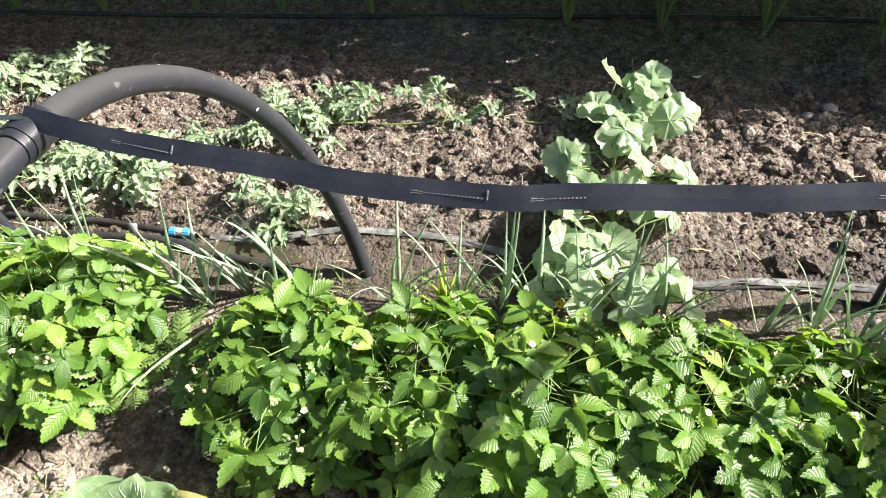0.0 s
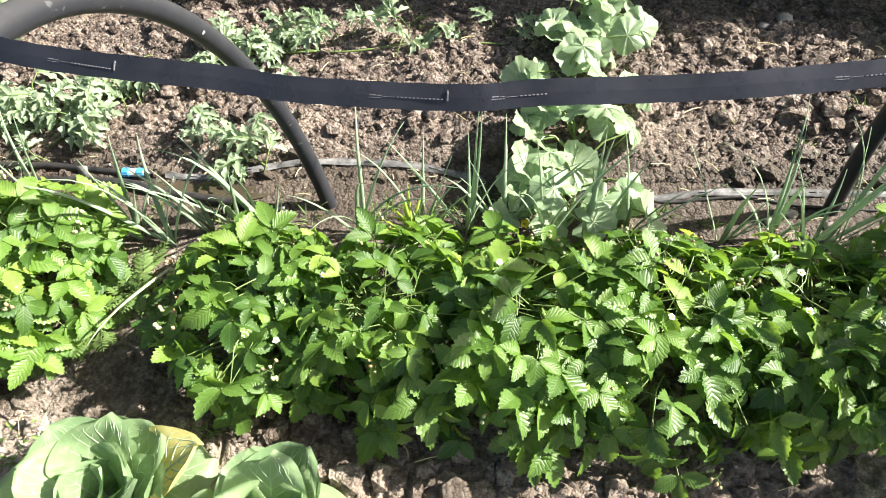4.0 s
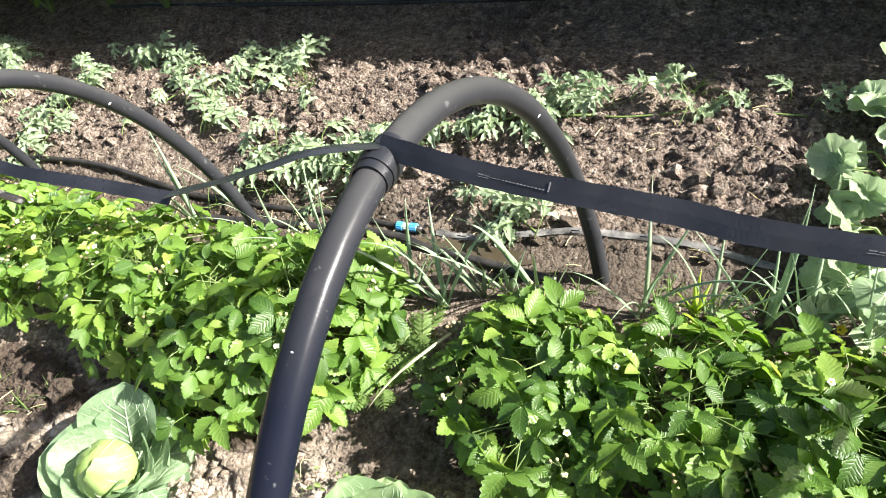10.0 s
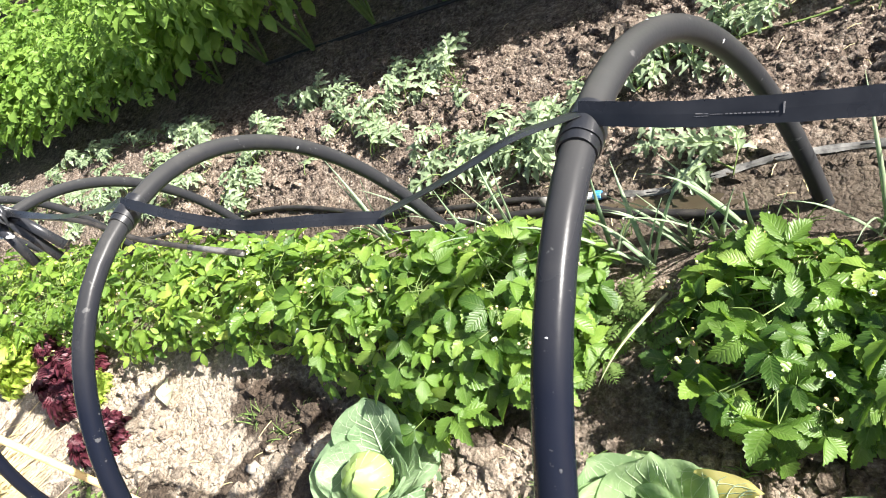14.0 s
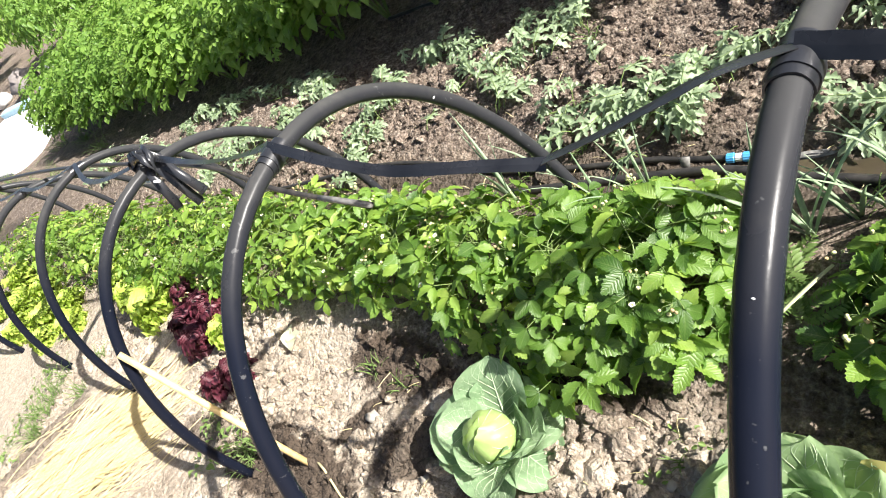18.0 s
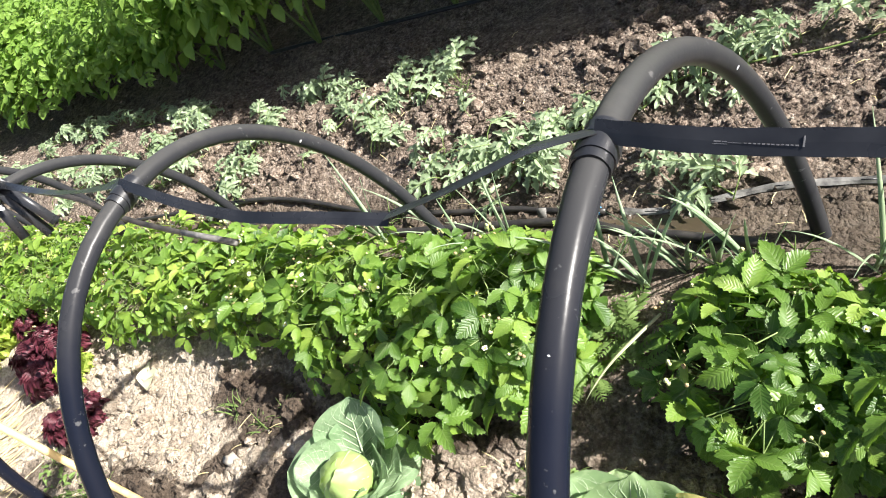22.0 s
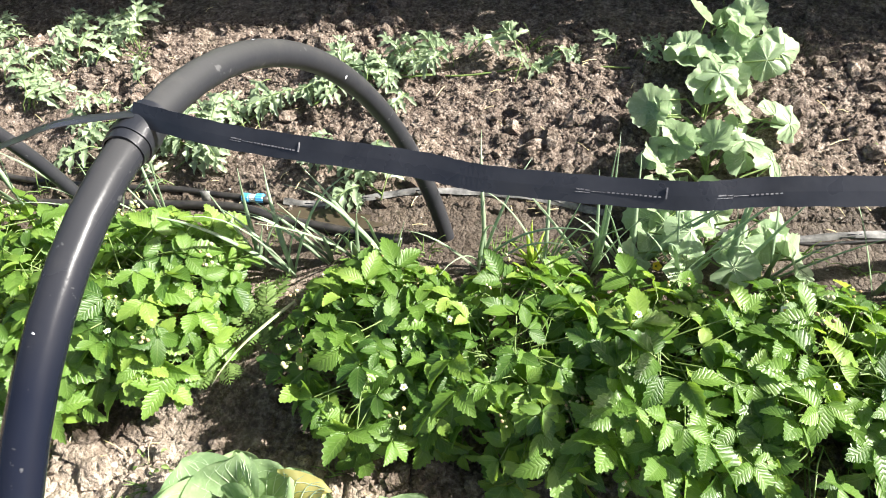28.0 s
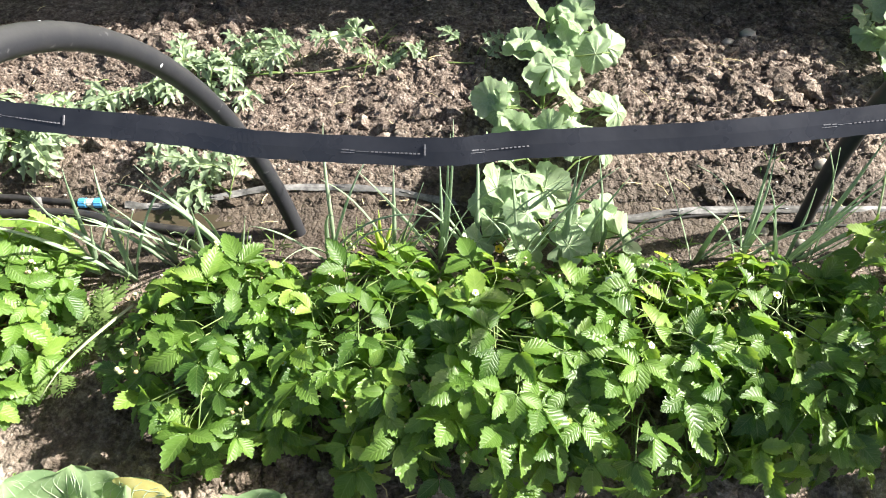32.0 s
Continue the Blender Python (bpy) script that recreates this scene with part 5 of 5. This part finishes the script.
# ---------------------------------------------------------------- lettuces
def lettuce_leaf_mesh(seed, mat, rows=22, cols=12, size=1.0):
    s = Shape()
    leaf_grid(s, lambda u: 0.35 + 0.65 * math.sin(math.pi * min(1, u * 0.75 + 0.1)), 0.058 * size, 0.070 * size, rows, 0.2, 0.30, 0.0, 3.4 + 2.5 * (size < 1), 0.1, 0, None, seed, cols, 0.0, 41.0)
    return s.mesh("leaf", [mat])


RED_LEAVES = [lettuce_leaf_mesh(k, RED_LETTUCE, 22, 12, 0.72) for k in range(4)]
GREEN_LEAVES = [lettuce_leaf_mesh(10 + k, GREEN_LETTUCE, 16, 8) for k in range(3)]


def lettuce(x, y, size, meshes, seed, label):
    rng = random.Random(seed)
    plant = thing("lettuce", (x, y, ground_z(x, y)), label, "lettuce", "lettuces")
    part("stalk", Shape().tube([(0, 0, -0.02), (0, 0, 0.04)], 0.009, 8).mesh("stalk", [BERRY_STEM]), plant)
    for ring, (count, el) in enumerate(((12, 6), (12, 27), (8, 52)) if meshes is GREEN_LEAVES else ((14, 4), (15, 24), (13, 44), (8, 66))):
        for k in range(count):
            m = pose(0, 0, 0.012 + 0.012 * ring, 0, 0, 360 * (k + 0.4 * ring) / count + rng.uniform(-16, 16)) @ pose(0, 0.008 if meshes is GREEN_LEAVES else rng.uniform(0.005, 0.028), 0, el + rng.uniform(-14, 14), rng.uniform(-15, 15), 0) @ Matrix.Scale(size * rng.uniform(0.8, 1.15), 4)
            part("leaf", rng.choice(meshes), plant, m)


for k, (x, y, size) in enumerate([(-2.62, 0.885, 1.15), (-2.80, 0.93, 1.0), (-2.57, 0.745, 1.2), (-2.22, 0.66, 1.2), (-2.50, 0.85, 1.25), (-2.70, 0.81, 1.2), (-2.30, 0.61, 1.0)]):
    lettuce(x, y, size, RED_LEAVES, 700 + k, "frilly dark red lettuce on pale dry soil")
for k, (x, y, size) in enumerate([(-3.02, 0.87, 1.8), (-3.25, 0.93, 1.8), (-2.40, 0.80, 0.95), (-2.95, 0.97, 1.2), (-3.42, 1.0, 1.5), (-3.62, 1.06, 1.3), (-4.0, 0.86, 1.3), (-4.22, 0.76, 1.5), (-4.35, 0.92, 1.5), (-4.6, 0.80, 1.6), (-4.1, 0.64, 1.2), (-4.5, 0.66, 1.5), (-4.8, 0.95, 1.6), (-5.0, 0.78, 1.6), (-3.86, 0.75, 1.2)]):
    lettuce(x, y, size, GREEN_LEAVES, 720 + k, "frilly yellow-green lettuce on pale dry soil")


# ---------------------------------------------------------------- hoses, stick, straw and small things
def hose(name, points, radius, mat, label, category="hose", flat=False):
    pts = smooth_line([over(x, y, radius * 0.9) for x, y in points], 8)
    base = pts[0].copy()
    s = Shape()
    if flat:
        s.ribbon([p - base for p in pts], [radius * 1.9 * (1 + 0.12 * math.sin(i * 1.1)) for i in range(len(pts))], [(0.1, 0.75, 0.65 + 0.3 * math.sin(i * 0.6))for i in range(len(pts))], 0.0022, 0, 0.10)
    else:
        s.tube([p - base for p in pts], radius, 10)
    if not flat:
        return tagged(at(new(name, s.mesh(name, [mat])), base), label, category)
    band = thing(name, base, label, category)
    part("band", s.mesh("band", [mat], False), band)
    for i in range(6, len(pts) - 2, 9):
        way = (pts[i + 1] - pts[i]).normalized()
        part("emitter", Shape().tube([(0, 0, 0), way * 0.03], 0.0016, 5).mesh("emitter", [TAPE]), band, Matrix.Translation(pts[i] - base + Vector((0, -0.004, 0.006))))
    return band


hose("ground_drip_tape", [(-0.62, 1.395), (-0.536, 1.393), (-0.405, 1.411), (-0.276, 1.437), (-0.129, 1.443), (0.019, 1.432), (0.163, 1.40), (0.301, 1.378), (0.434, 1.357), (0.602, 1.345), (0.757, 1.362), (1.03, 1.372), (1.7, 1.36)], 0.0085, TAPE_DUSTY, "dusty grey flattened drip tape lying along the furrow", "drip tape", True)
puddle = Shape()
ring = [(-0.56 + 0.20 * math.cos(a) * (1 + 0.12 * math.sin(3 * a + 1)), 1.34 + 0.05 * math.sin(a) * (1 + 0.2 * math.sin(5 * a)), -0.030) for a in np.linspace(0, 2 * math.pi, 40, endpoint=False)]
puddle.add([(-0.56, 1.34, -0.030), *ring], [(0, k + 1, (k + 1) % 40 + 1) for k in range(40)])
tagged(new("water", puddle.mesh("water", [MUD])), "shallow muddy puddle in the furrow", "puddle", kind="structure")
hose("supply_hose", [(-3.6, 1.42), (-2.6, 1.46), (-1.9, 1.50), (-1.42, 1.43), (-1.22, 1.421), (-1.05, 1.42), (-0.92, 1.424), (-0.80, 1.41), (-0.66, 1.396)], 0.009, HOSE, "black irrigation hose lying in the wet furrow")
hose("furrow_hose", [(-1.35, 1.35), (-1.0, 1.37), (-0.747, 1.369), (-0.627, 1.338), (-0.514, 1.319), (-0.389, 1.295), (-0.284, 1.279)], 0.012, HOSE, "black hose end lying in muddy furrow water")
hose("thin_hose", [(0.55, 1.36), (0.63, 1.335), (0.825, 1.352), (0.99, 1.33), (1.6, 1.29)], 0.004, HOSE, "thin black hose beside the dusty drip tape")
hose("row_hose", [(-2.5, 2.50), (-1.0, 2.52), (0.4, 2.56), (0.9, 2.58), (1.5, 2.56), (2.4, 2.5)], 0.009, HOSE, "black irrigation hose lying under the potato bushes")

joint = thing("hose_connector", over(-0.70, 1.40, 0.011), "blue plastic hose connector joining black tape in the furrow", "hose connector")
for name, x0, x1, r, mat in (("nut", -0.034, -0.014, 0.0125, BLUE), ("sleeve", -0.014, 0.004, 0.0105, WHITE), ("nut", 0.004, 0.026, 0.0125, BLUE)):
    s = Shape()
    verts = []
    for x, k in ((x0, 0.84), (x0 + 0.002, 1.0), (x1 - 0.002, 1.0), (x1, 0.84)):
        for n in range(24):
            e = r * k * (1.0 if n % 2 else 0.93)
            verts.append((x, e * math.cos(math.pi * n / 12), e * math.sin(math.pi * n / 12)))
    faces = [(q * 24 + n, q * 24 + (n + 1) % 24, q * 24 + 24 + (n + 1) % 24, q * 24 + 24 + n) for q in range(3) for n in range(24)]
    s.add(verts, faces + [tuple(range(24))[::-1], tuple(range(72, 96))])
    part(name, s.mesh(name, [mat], False), joint)
s = Shape().ribbon([(0, 0, -0.01), (0.002, 0, 0.02), (0.006, 0.004, 0.045)], [0.012, 0.022, 0.026], [(1, 0.2, 0)] * 3, 0.0015)
tagged(at(new("plastic_tag", s.mesh("plastic_tag", [TAPE_DUSTY])), over(-0.83, 1.385, 0)), "grey plastic stake standing beside the hose", "stake")

a, b2 = Vector((-1.712, 0.454, 0.0)), Vector((-1.913, 0.488, 0.488))
a.z = ground_z(a.x, a.y) + 0.006
s = Shape().tube([Vector((0, 0, 0)), (b2 - a) * 0.33 + Vector((0, 0, 0.004)), (b2 - a) * 0.66 - Vector((0, 0, 0.004)), b2 - a], [0.009, 0.0095, 0.009, 0.0085], 12)
tagged(at(new("wooden_stick", s.mesh("wooden_stick", [WOOD])), a), "pale yellow wooden stick leaning against a hoop leg", "stick")
s = Shape().tube([Vector((0, 0, 0)), Vector((0.06, -0.02, 0.004)), Vector((0.16, -0.07, 0.0)), Vector((0.22, -0.08, -0.004))], [0.004, 0.0035, 0.003, 0.002], 6)
tagged(at(new("twig", s.mesh("twig", [STRAW])), over(-1.70, 0.47, 0.012)), "thin dry twig lying on dark soil", "twig")

s = Shape()
rng = random.Random(9)
for k in range(1500):
    u, v = rng.gauss(0, 0.18), rng.gauss(0, 0.115)
    x, y = -2.90 + 0.74 * u + 0.67 * v, 0.22 + 0.67 * u - 0.74 * v
    z = ground_z(x, y) + 0.004 + 0.05 * math.exp(-(u / 0.3) ** 2 - (v / 0.16) ** 2) * rng.random()
    d = Vector((math.cos(w := rng.gauss(0.80, 0.28)), math.sin(w), rng.uniform(-0.1, 0.12))) * rng.uniform(0.06, 0.16)
    s.tube([Vector((x, y, z)) - d, Vector((x, y, z + 0.006)), Vector((x, y, z)) + d], rng.uniform(0.0012, 0.0024), 4, 0, False)
tagged(new("straw", s.mesh("straw", [STRAW])), "loose heap of dry yellow straw on the soil", "straw", kind="stuff")

for k, (x, y, size) in enumerate([(-2.09, 0.581, 0.026), (-0.30, 1.20, 0.012), (0.92, 1.30, 0.018), (0.86, 1.27, 0.015), (1.0, 1.26, 0.02), (1.12, 1.50, 0.022), (1.05, 1.98, 0.025), (0.98, 1.94, 0.018), (-0.72, 0.62, 0.016), (-0.80, 0.70, 0.012), (-1.3, 0.50, 0.02), (-1.42, 0.56, 0.016), (-1.55, 0.62, 0.022), (-1.35, 0.68, 0.014)]):
    s = Shape().blob((0, 0, 0), (size, size * 0.8, size * 0.55), 30 + k, 0.3, 5, 8)
    tagged(at(new("stone", s.mesh("stone", [STONE])), over(x, y, size * 0.2)), "pale angular stone half sunk in soil", "stone", "stones")

s = Shape()
rng = random.Random(31)
for k in range(420):
    if k < 300:
        x, y = rng.uniform(-2.6, 1.6), rng.choice((rng.uniform(1.22, 1.45), rng.gauss(1.72, 0.16)))
    else:
        x, y = rng.uniform(-2.2, 0.8), rng.uniform(0.45, 0.80)
    z = ground_z(x, y) + 0.006
    if k % 3:
        d = Vector((math.cos(w := rng.uniform(0, 6.28)), math.sin(w), rng.uniform(-0.15, 0.25))) * rng.uniform(0.008, 0.03)
        s.tube([Vector((x, y, z)) - d, Vector((x + rng.uniform(-.004, .004), y, z + 0.004)), Vector((x, y, z)) + d], rng.uniform(0.0006, 0.0014), 4, 0, False)
    else:
        e = rng.uniform(0.002, 0.006)
        s.blob((x, y, z), (e, e * rng.uniform(0.6, 1), e * 0.5), k, 0.4, 3, 5, 1)
tagged(new("litter", s.mesh("litter", [STRAW, STONE])), "dry straw bits and pale pebbles strewn over the soil", "litter", kind="stuff")

rod = smooth_line([(-1.44, 1.03, 0.345), (-1.75, 1.04, 0.44), (-1.98, 1.06, 0.545), (-2.6, 1.10, 0.60), (-3.4, 1.16, 0.60), (-4.3, 1.2, 0.58)], 8)
s = Shape().tube([p - rod[0] for p in rod], 0.0075, 10)
ob = tagged(at(new("thin_pipe", s.mesh("thin_pipe", [HOSE])), rod[0]), "thin black pipe tied lengthwise to the hoops", "pipe")
part("tip", Shape().tube([rod[0] - rod[0] - Vector((-0.01, 0, -0.004)), rod[4] - rod[0]], 0.0082, 10).mesh("tip", [TAPE_DUSTY]), ob, label="dull grey pipe end")

bundle = thing("tape_bundle", KNOT["C"][0], "tangled knot of black drip tape tied on a hoop", "tape bundle")
rng = random.Random(4)
for k in range(9):
    a = rng.uniform(0, 6.28)
    r = rng.uniform(0.025, 0.05)
    pts, acr = [], []
    tilt = Matrix.Rotation(rng.uniform(-1, 1), 3, "X") @ Matrix.Rotation(rng.uniform(-1, 1), 3, "Y")
    for i in range(18):
        b = a + i * 0.4
        pts.append(tilt @ Vector((r * 1.2 * math.cos(b), r * 0.5 * math.sin(b) , r * 0.7 * math.sin(b))) + Vector((0.0, -0.02, 0.015)))
        acr.append(tilt @ Vector((0, 0.8, 0.6)))
    part("loop", Shape().ribbon(pts, [0.02] * 18, acr, 0.001, 0, 0.1).mesh("loop", [TAPE]), bundle)
for k, (dx, dy, dz) in enumerate(((0.10, -0.05, -0.12), (0.13, -0.03, -0.10), (0.05, -0.08, -0.10))):
    part("tape_end", Shape().ribbon([(0, -0.02, 0.02), (dx * 0.5, dy * 0.6, 0.0), (dx, dy, dz)], [0.024] * 3, [(0.3, 0.9, 0.2)] * 3, 0.0012, 0, 0.1).mesh("tape_end", [TAPE]), bundle)
part("tie_stick", Shape().tube([(-0.05, -0.05, -0.02), (0.06, -0.06, -0.015)], 0.004, 8).mesh("tie_stick", [WHITE]), bundle, label="short white stick")


# ---------------------------------------------------------------- far end of the garden
def slab(name, x0, x1, y0, y1, z0, z1, mat, label, category, kind=""):
    s = Shape()
    c = 0.012
    ring = [(x0, y0), (x1, y0), (x1, y1), (x0, y1)]
    inner = [(x0 + c, y0 + c), (x1 - c, y0 + c), (x1 - c, y1 - c), (x0 + c, y1 - c)]
    v = [(x, y, z0) for x, y in ring] + [(x, y, z1 - c) for x, y in ring] + [(x, y, z1) for x, y in inner]
    f = [(0, 3, 2, 1), (8, 9, 10, 11)]
    for k in range(4):
        n = (k + 1) % 4
        f += [(k, n, 4 + n, 4 + k), (4 + k, 4 + n, 8 + n, 8 + k)]
    s.add(v, f)
    return tagged(new(name, s.mesh(name, [mat], False)), label, category, kind=kind)


slab("pavement", -9.6, -7.05, 2.02, 3.15, -0.05, 0.07, PAPER, "bright white concrete path crossing the garden's end", "path", "structure")
slab("kerb", -9.6, -6.6, 3.16, 3.28, -0.05, 0.13, SKYBLUE, "light blue painted kerb along the white path", "kerb", "structure")
for k, (x, y, size) in enumerate(((-9.6, 3.70, 0.24),)):
    s = Shape().blob((0, 0, size * 0.6), (size, size * 0.8, size * 0.66), 60 + k, 0.22, 8, 11)
    tagged(at(new("sack", s.mesh("sack", [GREY])), (x, y, 0.03)), "rounded grey sack standing at the bed's end", "sack")
for k, (x, y, size) in enumerate(((-8.75, 3.55, 0.13), (-9.2, 3.95, 0.16), (-10.4, 3.6, 0.16))):
    s = Shape().blob((0, 0, size * 0.5), (size, size * 0.9, size * 0.6), 70 + k, 0.2, 6, 9)
    tagged(at(new("stone", s.mesh("stone", [PAPER])), (x, y, 0.03)), "large pale stone beside the grey sacks", "stone", "stones")
fence = thing("metal_fence", (-13.5, 6.2, 0), "light blue painted metal lattice frame behind the beds", "fence")
for k, (a, b2) in enumerate((((-4.5, 0.8, 0.25), (2.6, 1.6, 0.95)), ((3.0, -0.9, 0.2), (6.3, 0.1, 1.0)), ((2.0, 1.8, 1.0), (6.0, -2.2, 0.25)), ((-1.2, 0.6, 0.25), (-0.6, 1.4, 0.85)))):
    part("rail", Shape().tube([a, b2], 0.035, 8).mesh("rail", [SKYBLUE]), fence)
for k, (x, y) in enumerate(((-4.5, 0.8), (2.6, 1.6), (6.3, 0.1))):
    part("post", Shape().tube([(x, y, -0.1), (x, y, 1.1)], 0.04, 8).mesh("post", [SKYBLUE]), fence)
rng = random.Random(13)
for k in range(30):
    x, y = (rng.uniform(-17, -7.6), rng.uniform(4.0, 8.5)) if k < 16 else (rng.uniform(-10.5, -6.6), rng.uniform(3.9, 6.2))
    plant = thing("flower_bush", (x, y, 0.03), "green flowering bush at the garden's end", "bush", "far bushes")
    part("foliage", rng.choice(POTATO), plant, pose(0, 0, 0, 0, 0, rng.uniform(0, 360)) @ Matrix.Scale(rng.uniform(0.8, 1.2), 4), kind="stuff")
    for n in range(6 if x > -10.5 and y > 5 else 0):
        part("bloom", Shape().blob((0, 0, 0), (0.05, 0.05, 0.03), n, 0.3, 4, 7).mesh("bloom", [ORANGE]), plant, pose(rng.uniform(-.3, .3), rng.uniform(-.3, .3), rng.uniform(0.6, 0.9)), "orange bloom")
